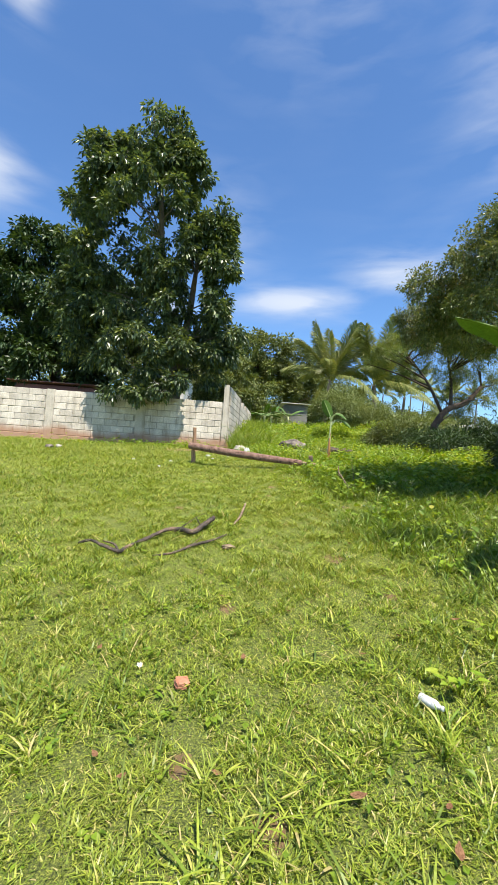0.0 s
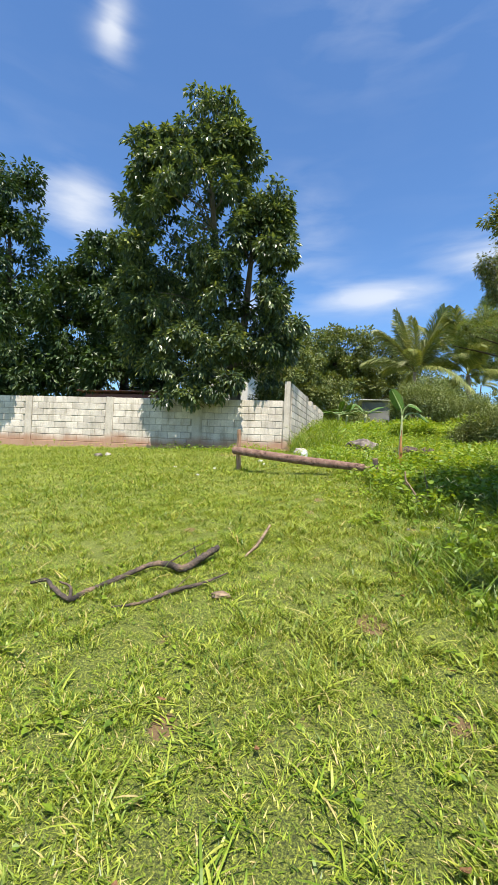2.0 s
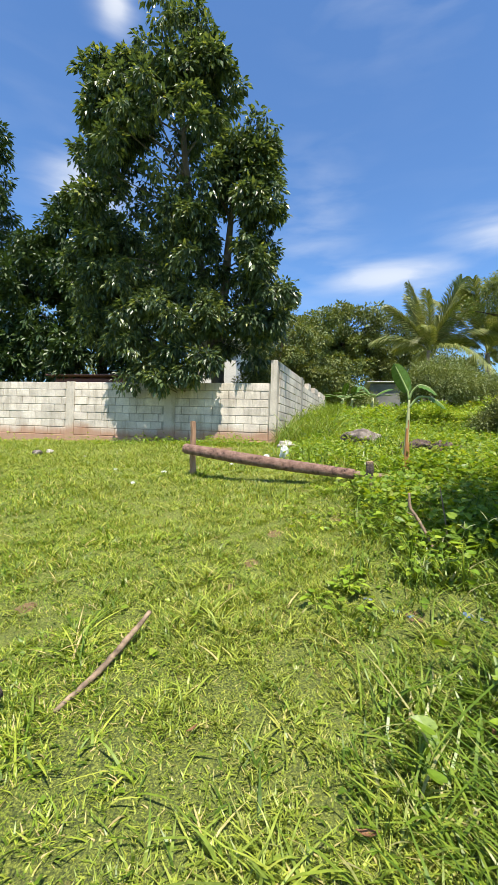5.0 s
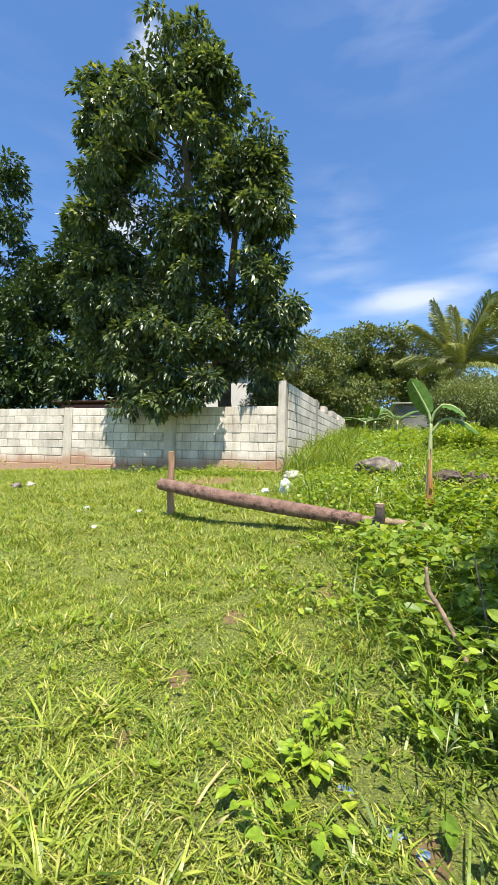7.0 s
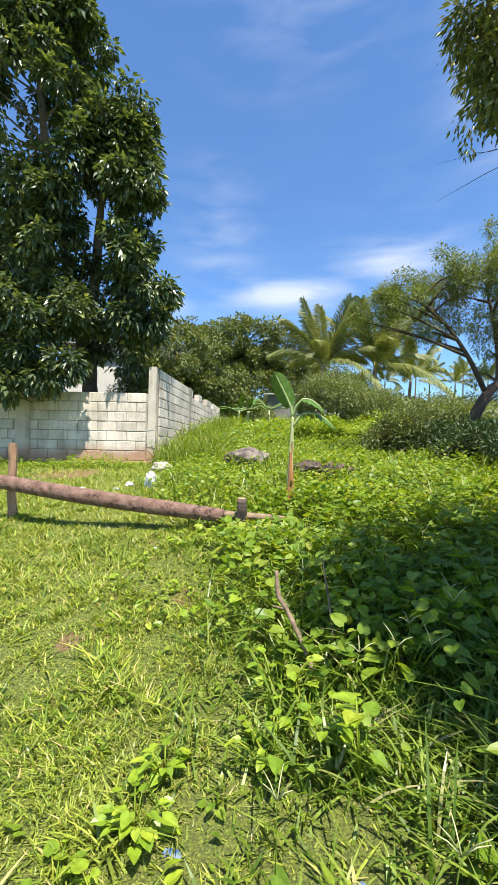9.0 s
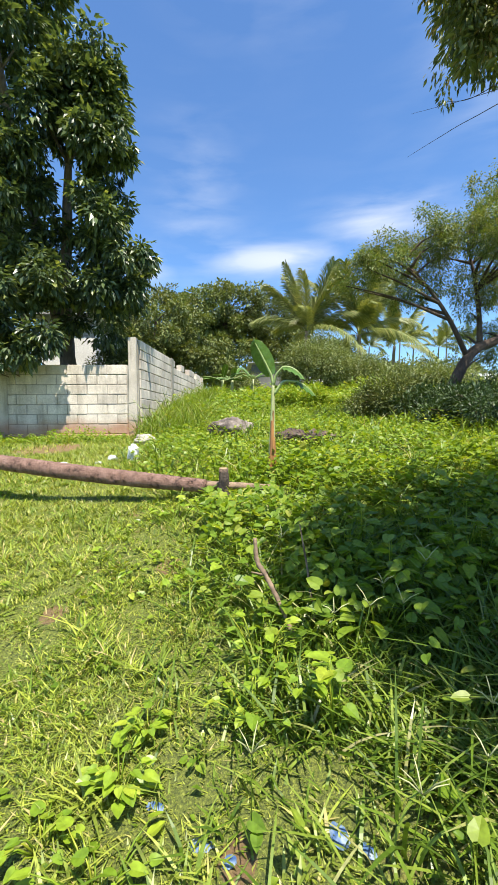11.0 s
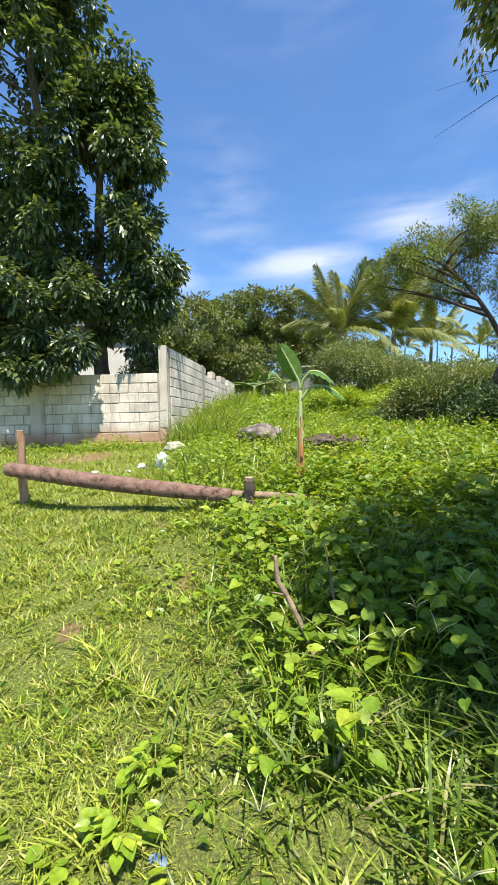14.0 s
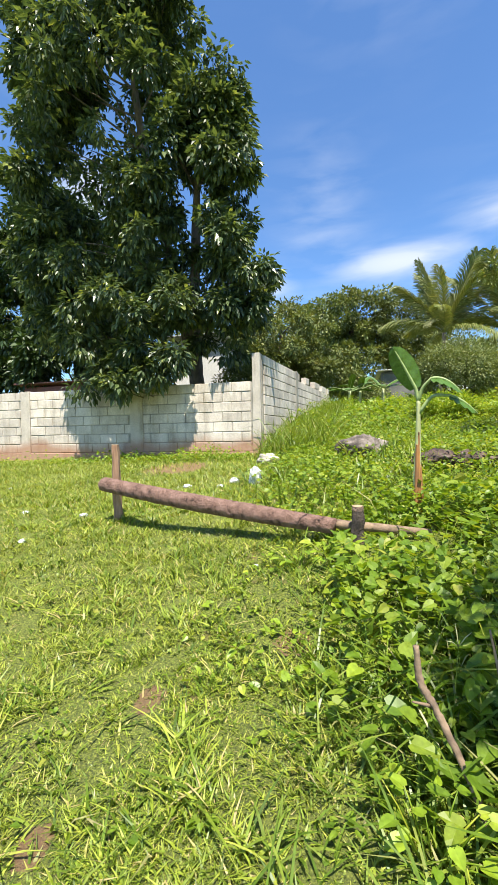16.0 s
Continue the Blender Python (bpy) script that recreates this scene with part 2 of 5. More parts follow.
PALE_STONE = solid_material("pale_stone", [(0.3, (0.28, 0.25, 0.21)), (0.7, (0.52, 0.47, 0.40))], 5, 0.85, 0.6, 0.01, 30)
SOIL = solid_material("soil", [(0.35, (0.10, 0.06, 0.045)), (0.65, (0.22, 0.13, 0.09))], 6, 0.95, 1.0, 0.02, 40, "World")
DEBRIS = solid_material("debris", [(0.35, (0.034, 0.025, 0.024)), (0.55, (0.128, 0.085, 0.068)), (0.75, (0.272, 0.221, 0.187))], 12, 0.95, 1.0, 0.02, 50, "World")
CLAY = solid_material("fired_clay", [(0.3, (0.38, 0.15, 0.08)), (0.7, (0.5, 0.23, 0.14))], 12, 0.85)
BAG = solid_material("white_plastic", [(0.3, (0.5, 0.51, 0.52)), (0.7, (0.72, 0.73, 0.73))], 9, 0.45, 0.3, 0.01, 25)
BLUE_BAG = solid_material("blue_plastic", [(0.38, (0.03, 0.09, 0.26)), (0.55, (0.14, 0.21, 0.34)), (0.7, (0.34, 0.38, 0.42))], 30, 0.4, 0.4, 0.01, 40)
DEAD_LEAF = solid_material("dead_leaf", [(0.3, (0.28, 0.13, 0.06)), (0.7, (0.45, 0.25, 0.13))], 14, 0.8)
MAROON = solid_material("maroon_paint", [(0.3, (0.22, 0.09, 0.09)), (0.7, (0.30, 0.14, 0.13))], 1.2, 0.8)
WHITEWASH = solid_material("whitewash", [(0.3, (0.60, 0.59, 0.56)), (0.7, (0.74, 0.73, 0.70))], 0.8, 0.85)
RUSTY = solid_material("rusty_sheet", [(0.3, (0.20, 0.08, 0.07)), (0.7, (0.33, 0.16, 0.14))], 2.0, 0.7)
DARK_RENDER = solid_material("dark_render", [(0.3, (0.10, 0.10, 0.09)), (0.7, (0.22, 0.21, 0.19))], 1.5, 0.9)
SEED = solid_material("seed_straw", [(0.3, (0.34, 0.36, 0.16)), (0.7, (0.5, 0.5, 0.26))], 30, 0.7)
ZINC = solid_material("zinc", [(0.3, (0.42, 0.42, 0.42)), (0.7, (0.56, 0.56, 0.55))], 1.0, 0.5, metal=0.3)


# worn places in the lawn: x, y, radius
BARE = [(2.62, 5.76, 0.06), (1.74, 6.86, 0.08), (2.26, 7.26, 0.11), (1.66, 6.32, 0.07), (2.1, 4.03, 0.12), (1.06, 1.98, 0.07), (1.39, 1.71, 0.08), (1.62, 5.95, 0.05), (2.35, 3.3, 0.07), (-0.38, 11.9, 0.7), (0.5, 5.6, 0.07), (1.2, 3.2, 0.08)]


def ground_material():
    m, nt, b, out = material("lawn_ground")
    big = tex_noise(nt, 0.5, 4.0, 0.6, "World")
    mid = tex_noise(nt, 3.5, 6.0, 0.65, "World")
    fine = tex_noise(nt, 55.0, 6.0, 0.7, "World")
    fibre = tex_noise(nt, 120.0, 5.0, 0.75, "World")
    col = ramp(nt, fibre, [(0.40, (0.028, 0.040, 0.008)), (0.52, (0.17, 0.205, 0.025)), (0.64, (0.43, 0.455, 0.08))])
    col = mixed(nt, 0.8, col, ramp(nt, fine, [(0.32, (0.45, 0.5, 0.45)), (0.62, (1.15, 1.15, 1.1))]), "MULTIPLY")
    col = mixed(nt, ramp(nt, big, [(0.4, (0, 0, 0)), (0.65, (0.4, 0.4, 0.4))]), col, (0.17, 0.20, 0.045))
    col = mixed(nt, ramp(nt, mid, [(0.62, (0, 0, 0)), (0.72, (0.7, 0.7, 0.7))]), col, (0.19, 0.10, 0.06))
    geo = nt.nodes.new("ShaderNodeNewGeometry")
    flat = nt.nodes.new("ShaderNodeVectorMath")
    flat.operation = "MULTIPLY"
    flat.inputs[1].default_value = (1, 0.85, 0)
    nt.links.new(geo.outputs["Position"], flat.inputs[0])
    worn = None
    for bx_, by_, r in BARE:
        di = nt.nodes.new("ShaderNodeVectorMath")
        di.operation = "DISTANCE"
        di.inputs[1].default_value = (bx_, by_ * 0.85, 0)
        nt.links.new(flat.outputs[0], di.inputs[0])
        mr = nt.nodes.new("ShaderNodeMapRange")
        mr.inputs[1].default_value, mr.inputs[2].default_value, mr.inputs[3].default_value, mr.inputs[4].default_value = 0.35 * r, 1.25 * r, 1.0, 0.0
        nt.links.new(di.outputs["Value"], mr.inputs[0])
        if worn is None:
            worn = mr.outputs[0]
        else:
            mx = nt.nodes.new("ShaderNodeMath")
            mx.operation = "MAXIMUM"
            nt.links.new(worn, mx.inputs[0])
            nt.links.new(mr.outputs[0], mx.inputs[1])
            worn = mx.outputs[0]
    ad = nt.nodes.new("ShaderNodeMath")
    ad.operation = "MULTIPLY_ADD"
    ad.inputs[1].default_value = 0.8
    nt.links.new(worn, ad.inputs[0])
    nt.links.new(fine, ad.inputs[2])
    col = mixed(nt, ramp(nt, ad.outputs[0], [(0.9, (0, 0, 0)), (1.2, (0.75, 0.75, 0.75))]), col, (0.24, 0.125, 0.075))
    nt.links.new(col, b.inputs["Base Color"])
    b.inputs["Roughness"].default_value = 0.95
    bump(nt, b, fine, 1.0, 0.03)
    return m


GROUND = ground_material()


# ---- building helpers ----
def rnd(a, b):
    return random.uniform(a, b)


def mesh_np(name, verts, faces, mat, parent=None, smooth=False):
    """One mesh object from arrays; faces all have the same number of corners."""
    verts, faces = np.asarray(verts, np.float32), np.asarray(faces, np.int32)
    me = bpy.data.meshes.new(name)
    me.vertices.add(len(verts))
    me.vertices.foreach_set("co", verts.ravel())
    n = faces.shape[1]
    me.loops.add(faces.size)
    me.loops.foreach_set("vertex_index", faces.ravel())
    me.polygons.add(len(faces))
    me.polygons.foreach_set("loop_start", np.arange(0, faces.size, n, dtype=np.int32))
    me.polygons.foreach_set("use_smooth", np.full(len(faces), smooth))
    me.update(calc_edges=True)
    me.materials.append(mat)
    ob = new(name, me)
    ob.parent = parent
    return ob


def part(name, bm, mat, parent=None, label="", smooth=True):
    me = bpy.data.meshes.new(name)
    bm.normal_update()
    bm.to_mesh(me)
    bm.free()
    me.materials.append(mat)
    for p in me.polygons:
        p.use_smooth = smooth
    ob = new(name, me)
    ob.parent = parent
    return tagged(ob, label)


def thing(name, place, label, category, group="", kind=""):
    ob = new(name)
    ob.location = place
    ob.empty_display_size = 0.1
    return tagged(ob, label, category, group, kind)


def tube(bm, pts, radii, sides=8, wobble=0.0, caps=True):
    """A tapered, slightly uneven tube along points."""
    pts = [Vector(p) for p in pts]
    rings = []
    side = None
    for i, p in enumerate(pts):
        d = (pts[min(i + 1, len(pts) - 1)] - pts[max(i - 1, 0)]).normalized()
        if side is None:
            side = d.orthogonal().normalized()
        side = (side - d * side.dot(d)).normalized()
        up = d.cross(side)
        r = radii[i]
        rings.append([bm.verts.new(p + (side * math.cos(a) + up * math.sin(a)) * r * (1 + rnd(-wobble, wobble)))
                      for a in (2 * math.pi * k / sides for k in range(sides))])
    for a, b in zip(rings, rings[1:]):
        for k in range(sides):
            bm.faces.new((a[k], a[(k + 1) % sides], b[(k + 1) % sides], b[k]))
    if caps:
        bm.faces.new(rings[0][::-1])
        bm.faces.new(rings[-1])
    return rings


def smooth_path(pts, steps=5):
    """Catmull-Rom through points."""
    pts = [Vector(p) for p in pts]
    q = [2 * pts[0] - pts[1]] + pts + [2 * pts[-1] - pts[-2]]
    res = []
    for i in range(1, len(q) - 2):
        for s in range(steps):
            t = s / steps
            a, b, c, d = q[i - 1], q[i], q[i + 1], q[i + 2]
            res.append(0.5 * (2 * b + (c - a) * t + (2 * a - 5 * b + 4 * c - d) * t * t + (3 * b - a - 3 * c + d) * t ** 3))
    return res + [pts[-1]]


def lerp_list(values, n):
    return [float(v) for v in np.interp(np.linspace(0, 1, n), np.linspace(0, 1, len(values)), values)]


def box(bm, lo, hi, bevel=0.0):
    m = Matrix.Translation([(a + b) / 2 for a, b in zip(lo, hi)]) @ Matrix.Diagonal([b - a for a, b in zip(lo, hi)] + [1])
    r = bmesh.ops.create_cube(bm, size=1, matrix=m)
    if bevel:
        es = list({e for v in r["verts"] for e in v.link_edges})
        bmesh.ops.bevel(bm, geom=es, offset=bevel, segments=1, affect="EDGES")


# ---- lie of the land ----
YS = [-300, -60, -5, 0, 2.35, 4.8, 5.8, 6.5, 7.2, 8.8, 11, 13.5, 17, 20, 26, 45, 100, 400]
ZS = [-6, -3.2, -0.85, -0.33, -0.02, 0.33, 0.49, 0.59, 0.68, 0.91, 1.17, 1.36, 1.85, 2.3, 2.75, 3.8, 5, 6]


def lay(x, y):
    """Height of the ground, for numbers or arrays."""
    x, y = np.asarray(x, float), np.asarray(y, float)
    q = np.where(x < 0.6, 0.022 * (np.maximum(x, -15) - 0.6), 0.07 * (np.minimum(x, 9) - 0.6))
    inside = (y > 13.6) & (x < 0.7)
    p = np.interp(y, YS, ZS)
    bumps = 0.015 * np.sin(x * 1.7 + 0.6 * np.sin(y * 1.1)) * np.sin(y * 1.3 + 0.8) + 0.012 * np.sin(x * 4.1 + 1.0) * np.sin(y * 3.7)
    return np.where(inside, np.minimum(p, 1.45 + 0.02 * (y - 13.6)), p) + q + bumps


def gz(x, y):
    return float(lay(x, y))


def on(x, y, h=0.0):
    return Vector((x, y, gz(x, y) + h))


def blades(name, xs, ys, height, width, lean, mat, label, segs=2, base=None):
    """Grass: one bent, tapering blade at each place, all in one mesh."""
    n = len(xs)
    z = lay(xs, ys) - 0.01 if base is None else base
    ang = np.random.uniform(0, 2 * np.pi, n)
    tuft = np.sin(xs * 9.0 + 2.0 * np.sin(ys * 5.0)) * np.sin(ys * 8.0 + 1.7 * np.sin(xs * 6.0)) + 0.6 * np.sin(xs * 23.0) * np.sin(ys * 21.0)
    h = height * np.random.uniform(0.5, 1.35, n) * np.clip(1 + 0.5 * tuft, 0.55, 2.0)
    w = width * np.random.uniform(0.6, 1.3, n) / 2
    le = np.random.uniform(lean * 0.3, lean * 1.3, n) * h
    dx, dy = np.cos(ang), np.sin(ang)
    tw = ang + np.pi / 2 + np.random.uniform(-0.7, 0.7, n)
    sx, sy = np.cos(tw) * w, np.sin(tw) * w
    rows = []
    for k in range(segs):
        t = k / segs
        cx, cy, cz = xs + dx * le * t ** 1.7, ys + dy * le * t ** 1.7, z + h * (t - 0.25 * t * t * lean)
        f = 1.0 if k == 0 else 1 - 0.35 * t
        rows.append(np.stack([cx - sx * f, cy - sy * f, cz], 1))
        rows.append(np.stack([cx + sx * f, cy + sy * f, cz], 1))
    tip = np.stack([xs + dx * le, ys + dy * le, z + h * (1 - 0.25 * lean)], 1)
    rows.append(tip)
    m = len(rows)
    verts = np.stack(rows, 1).reshape(-1, 3)
    off = (np.arange(n) * m)[:, None]
    tris = []
    for k in range(segs - 1):
        a, b, c, d = 2 * k, 2 * k + 1, 2 * k + 3, 2 * k + 2
        tris += [[a, b, c], [a, c, d]]
    tris.append([m - 3, m - 2, m - 1])
    faces = (off[:, :, None] + np.array(tris)[None]).reshape(-1, 3)
    ob = mesh_np(name, verts, faces, mat)
    return tagged(ob, label, "grass", "", "stuff")


LEAF = np.array([(0, 0, 0), (0.5, 0.42, 0.06), (0, 1, -0.14), (-0.5, 0.42, 0.06), (0, 0.48, -0.06)])
LEAF_TRIS = np.array([(0, 1, 4), (1, 2, 4), (2, 3, 4), (3, 0, 4)])
HEART = np.array([(0, 0.06, 0), (0.22, -0.06, 0.05), (0.46, 0.12, 0.07), (0.47, 0.4, 0.05), (0.27, 0.76, 0.0), (0, 1, -0.13), (-0.27, 0.76, 0.0), (-0.47, 0.4, 0.05), (-0.46, 0.12, 0.07), (-0.22, -0.06, 0.05), (0, 0.45, -0.05)])
HEART_TRIS = np.array([(i, (i + 1) % 10, 10) for i in range(10)])
SLIM = np.array([(0, 0, 0), (0.5, 0.45, 0.03), (0, 1, -0.1), (-0.5, 0.45, 0.03)])
SLIM_TRIS = np.array([(0, 1, 2), (0, 2, 3)])


def leaf_cloud(places, ways, size, slim, shape=LEAF, tris=LEAF_TRIS, roll=0.6):
    """Leaf vertices and faces: a leaf at each place, pointing along its way, its face turned up."""
    places, ways = np.asarray(places, float), np.asarray(ways, float)
    n = len(places)
    y = ways / np.linalg.norm(ways, axis=1)[:, None]
    up = np.tile([0.0, 0.0, 1.0], (n, 1)) + np.random.uniform(-roll, roll, (n, 3))
    x = np.cross(y, up)
    x /= np.linalg.norm(x, axis=1)[:, None] + 1e-9
    z = np.cross(x, y)
    s = np.asarray(size) * np.random.uniform(0.65, 1.3, n)
    v = (x[:, None] * shape[None, :, 0:1] * slim + y[:, None] * shape[None, :, 1:2] + z[:, None] * shape[None, :, 2:3]) * s[:, None, None] + places[:, None]
    f = (np.arange(n)[:, None, None] * len(shape) + tris[None]).reshape(-1, 3)
    return v.reshape(-1, 3), f


def crown_points(blobs, clumps, shell=0.55):
    """Clump centres in lumpy ellipsoids, denser to the outside."""
    vol = np.array([(sum(b[1]) / 3 + 0.25) ** 2 for b in blobs])
    pick = np.random.choice(len(blobs), clumps, p=vol / vol.sum())
    d = np.random.normal(size=(clumps, 3))
    d /= np.linalg.norm(d, axis=1)[:, None]
    r = (shell + (1 - shell) * np.random.uniform(0, 1, clumps)) * np.random.uniform(0.9, 1.05, clumps)
    c = np.array([b[0] for b in blobs], float)[pick]
    e = np.array([b[1] for b in blobs], float)[pick]
    return c + d * e * r[:, None], d


def foliage(name, blobs, clumps, per, spread, size, slim, droop, mat, parent, shape=LEAF, tris=LEAF_TRIS, shell=0.55, label="", boughs=0, bough=0.5, clear=()):
    """A crown of leaf sprays, but for clear boxes where the boughs part; with boughs, the sprays sit on the outside of that many lumps, which leaves gaps between them."""
    if boughs:
        bc, bd = crown_points(blobs, boughs, shell)
        pick = np.random.randint(0, boughs, clumps)
        d = np.random.normal(size=(clumps, 3)) + bd[pick] * 0.5 + np.array([0, 0, 0.35])
        d /= np.linalg.norm(d, axis=1)[:, None]
        rad = bough * np.random.uniform(0.6, 1.25, boughs)[pick]
        c = bc[pick] + d * np.array([1, 1, 0.75]) * (rad * np.random.uniform(0.65, 1.0, clumps))[:, None]
        roots = bc
    else:
        c, d = crown_points(blobs, clumps, shell)
        roots = c
    for lo, hi in clear:
        keep = ~np.all((c > np.array(lo)) & (c < np.array(hi)), axis=1)
        c, d = c[keep], d[keep]
    k = np.repeat(np.arange(len(c)), per)
    n = len(k)
    off = np.random.normal(size=(n, 3))
    off /= np.linalg.norm(off, axis=1)[:, None]
    ways = d[k] * 0.5 + off * 0.8 + np.array([0, 0, -droop]) + np.random.normal(size=(n, 3)) * 0.15
    v, f = leaf_cloud(c[k] + off * spread * np.random.uniform(0.15, 1.0, n)[:, None], ways, np.full(n, size), slim, shape, tris)
    ob = mesh_np(name, v, f, mat, parent)
    return tagged(ob, label), roots


def limbs(bm, trunk, ends, r0, r1, sides=6):
    """Limbs from the nearest lower place of the trunk to each end."""
    tr = [Vector(p) for p in trunk]
    for e in ends:
        e = Vector(e)
        low = [p for p in tr if p.z < e.z - 0.35 * (Vector((e.x, e.y, 0)) - Vector((p.x, p.y, 0))).length] or [tr[len(tr) // 2]]
        s = min(low, key=lambda p: (p - e).length)
        mid = s.lerp(e, 0.5) + Vector((rnd(-0.15, 0.15), rnd(-0.15, 0.15), rnd(0.0, 0.3))) * (e - s).length * 0.5
        pts = smooth_path([s, mid, e], 4)
        tube(bm, pts, lerp_list([r0, r1], len(pts)), sides, 0.08)


# ---- ground ----
gx = np.concatenate([[-600, -300, -150, -90, -60, -40, -30, -22], np.arange(-16, 16.01, 0.25), [20, 26, 34, 45, 60, 90, 150, 300, 600]])
gy = np.concatenate([[-300, -150, -60, -30, -18, -12, -8], np.arange(-5, 30.01, 0.25), [33, 37, 42, 50, 65, 90, 140, 250, 500, 900]])
X, Y = np.meshgrid(gx, gy)
Zg = lay(X, Y)
gv = np.stack([X.ravel(), Y.ravel(), Zg.ravel()], 1)
i0 = (np.arange(len(gy) - 1)[:, None] * len(gx) + np.arange(len(gx) - 1)[None]).ravel()
ground = mesh_np("ground", gv, np.stack([i0, i0 + 1, i0 + 1 + len(gx), i0 + len(gx)], 1), GROUND, None, True)
tagged(ground, "sloping green lawn with straw and bare red-brown patches", "ground", "", "structure")


def scatter(n, x0, x1, y0, y1, keep=None):
    xs, ys = np.random.uniform(x0, x1, n), np.random.uniform(y0, y1, n)
    if keep is not None:
        k = keep(xs, ys)
        xs, ys = xs[k], ys[k]
    return xs, ys


def wild(x, y):
    """How overgrown a place is: 0 on the mown lawn, 1 in the rough on the bank."""
    edge = np.interp(y, [-2, 2, 3.5, 4.6, 5.6, 6.2, 7, 7.7, 8.4, 9.2, 10.3, 12, 13.4], [4.0, 3.0, 2.85, 2.85, 2.78, 2.72, 2.7, 2.55, 2.2, 1.9, 1.6, 1.2, 1.0])
    edge = edge + 0.16 * np.sin(y * 2.3) + 0.12 * np.sin(y * 7.1)
    return np.clip((x - edge) / 0.7 + 0.5, 0, 1)


def bald(x, y):
    s = np.sin(x * 2.1 + 1.3 * np.sin(y * 0.9)) * np.sin(y * 1.9 + 1.1 * np.sin(x * 1.3 + 2))
    return s



def grassy(x, y):
    """Share of the grass that stands at a place: thin on the bare patches."""
    d = np.ones(len(x))
    for bx_, by_, r in BARE:
        d = np.minimum(d, np.clip((np.hypot(x - bx_, (y - by_) * 0.8) / r - 0.5) * 1.4, 0.25, 1))
    return d * np.where(bald(x, y) > 0.7, 0.6, 1.0)


def gaps(x, y):
    """Share of the blades that stand, by small clumps: dark gaps open between them."""
    u = np.sin(x * 31 + 2.2 * np.sin(y * 13 + 1.0)) * np.sin(y * 29 + 2.4 * np.sin(x * 11)) + 0.8 * np.sin(x * 67 + 1.9 * np.sin(y * 41)) * np.sin(y * 61 + 1.7 * np.sin(x * 37))
    return np.clip(0.78 + 0.4 * u, 0.38, 1)


def lawn(x, y):
    r = np.random.uniform(0, 1, (3, len(x)))
    return (r[0] > wild(x, y) * 0.7) & (r[1] < grassy(x, y)) & (r[2] < gaps(x, y)) & ~((y > 13.42) & (x < 0.9))


NEAR = (-0.5, 3.0, 1.45, 7.3)
outside = lambda x, y: ~((x > NEAR[0]) & (x < NEAR[1]) & (y > NEAR[2]) & (y < NEAR[3])) & ~((x < -2.5) & (y < 4))
xs, ys = scatter(195000, *NEAR, lawn)
blades("lawn_grass_near", xs, ys, 0.043, 0.0068, 1.05, GRASS, "short bright green lawn grass near the path", 2)
xs, ys = scatter(240000, -6.5, 4.0, -0.5, 10.5, lambda x, y: lawn(x, y) & outside(x, y))
blades("lawn_grass_middle", xs, ys, 0.053, 0.0106, 1.0, GRASS, "short bright green lawn grass across the plot", 2)
xs, ys = scatter(150000, -12, 2.2, 9.5, 13.45, lawn)
blades("lawn_grass_far", xs, ys, 0.07, 0.015, 0.9, GRASS, "short green grass in front of the block wall", 1)
xs, ys = scatter(500000, *NEAR, lawn)
blades("lawn_thatch", xs, ys, 0.027, 0.0072, 1.3, GRASS, "low mat of fine grass and straw under the lawn", 1)
xs, ys = scatter(330000, -5.0, 3.4, 1.0, 10.0, lambda x, y: lawn(x, y) & outside(x, y))
blades("lawn_thatch_far", xs, ys, 0.036, 0.011, 1.2, GRASS, "low mat of fine grass across the plot", 1)
# coarse tufts on the lawn
tx, ty = scatter(650, -3, 3.0, 1.3, 9.0)
k = np.repeat(np.arange(len(tx)), 14)
blades("grass_tufts", tx[k] + np.random.normal(size=len(k)) * 0.03, ty[k] + np.random.normal(size=len(k)) * 0.03, 0.085, 0.0095, 1.5, GRASS, "coarser light green tufts in the lawn", 4)
tx, ty = scatter(3400, -6, 2.9, 2.0, 12.8, lambda x, y: bald(x, y) < 0.4)
k = np.repeat(np.arange(len(tx)), 11)
blades("grass_tussocks", tx[k] + np.random.normal(size=len(k)) * 0.045, ty[k] + np.random.normal(size=len(k)) * 0.045, 0.08, 0.010, 1.1, TALL_GRASS, "darker green tussocks scattered over the lawn", 2)
# rough grass along the bank and by the wall
trodden = lambda x, y: np.where(((x - 2.8) / 0.42) ** 2 + ((y - 8.25) / 0.3) ** 2 < 1, 0.15, 1.0) * np.where(((x - 2.64) / 0.5) ** 2 + ((y - 5.72) / 0.3) ** 2 < 1, 0.25, 1.0)
rough = lambda x, y: np.random.uniform(0, 1, len(x)) < wild(x, y) * 0.9 * trodden(x, y)
xs, ys = scatter(30000, 2.2, 5.4, 1.6, 8.5, lambda x, y: rough(x, y) & ((y < 6.6) | (np.random.uniform(0, 1, len(x)) < 0.6)))
blades("rough_grass_near", xs, ys, 0.19, 0.0095, 1.15, TALL_GRASS, "tall rough grass at the overgrown edge", 4)
xs, ys = scatter(9000, 2.1, 3.4, 4.4, 7.4, lambda x, y: np.random.uniform(0, 1, len(x)) < np.clip((x - 2.2) * 1.3, 0, 1) * trodden(x, y))
blades("verge_grass", xs, ys, 0.105, 0.0095, 1.25, TALL_GRASS, "ankle-high uneven grass along the verge of the lawn", 3)
xs, ys = scatter(1300, 2.6, 3.9, 5.2, 6.8, lambda x, y: np.random.uniform(0, 1, len(x)) < np.clip((x - 2.5) * 1.2, 0, 1) * trodden(x, y))
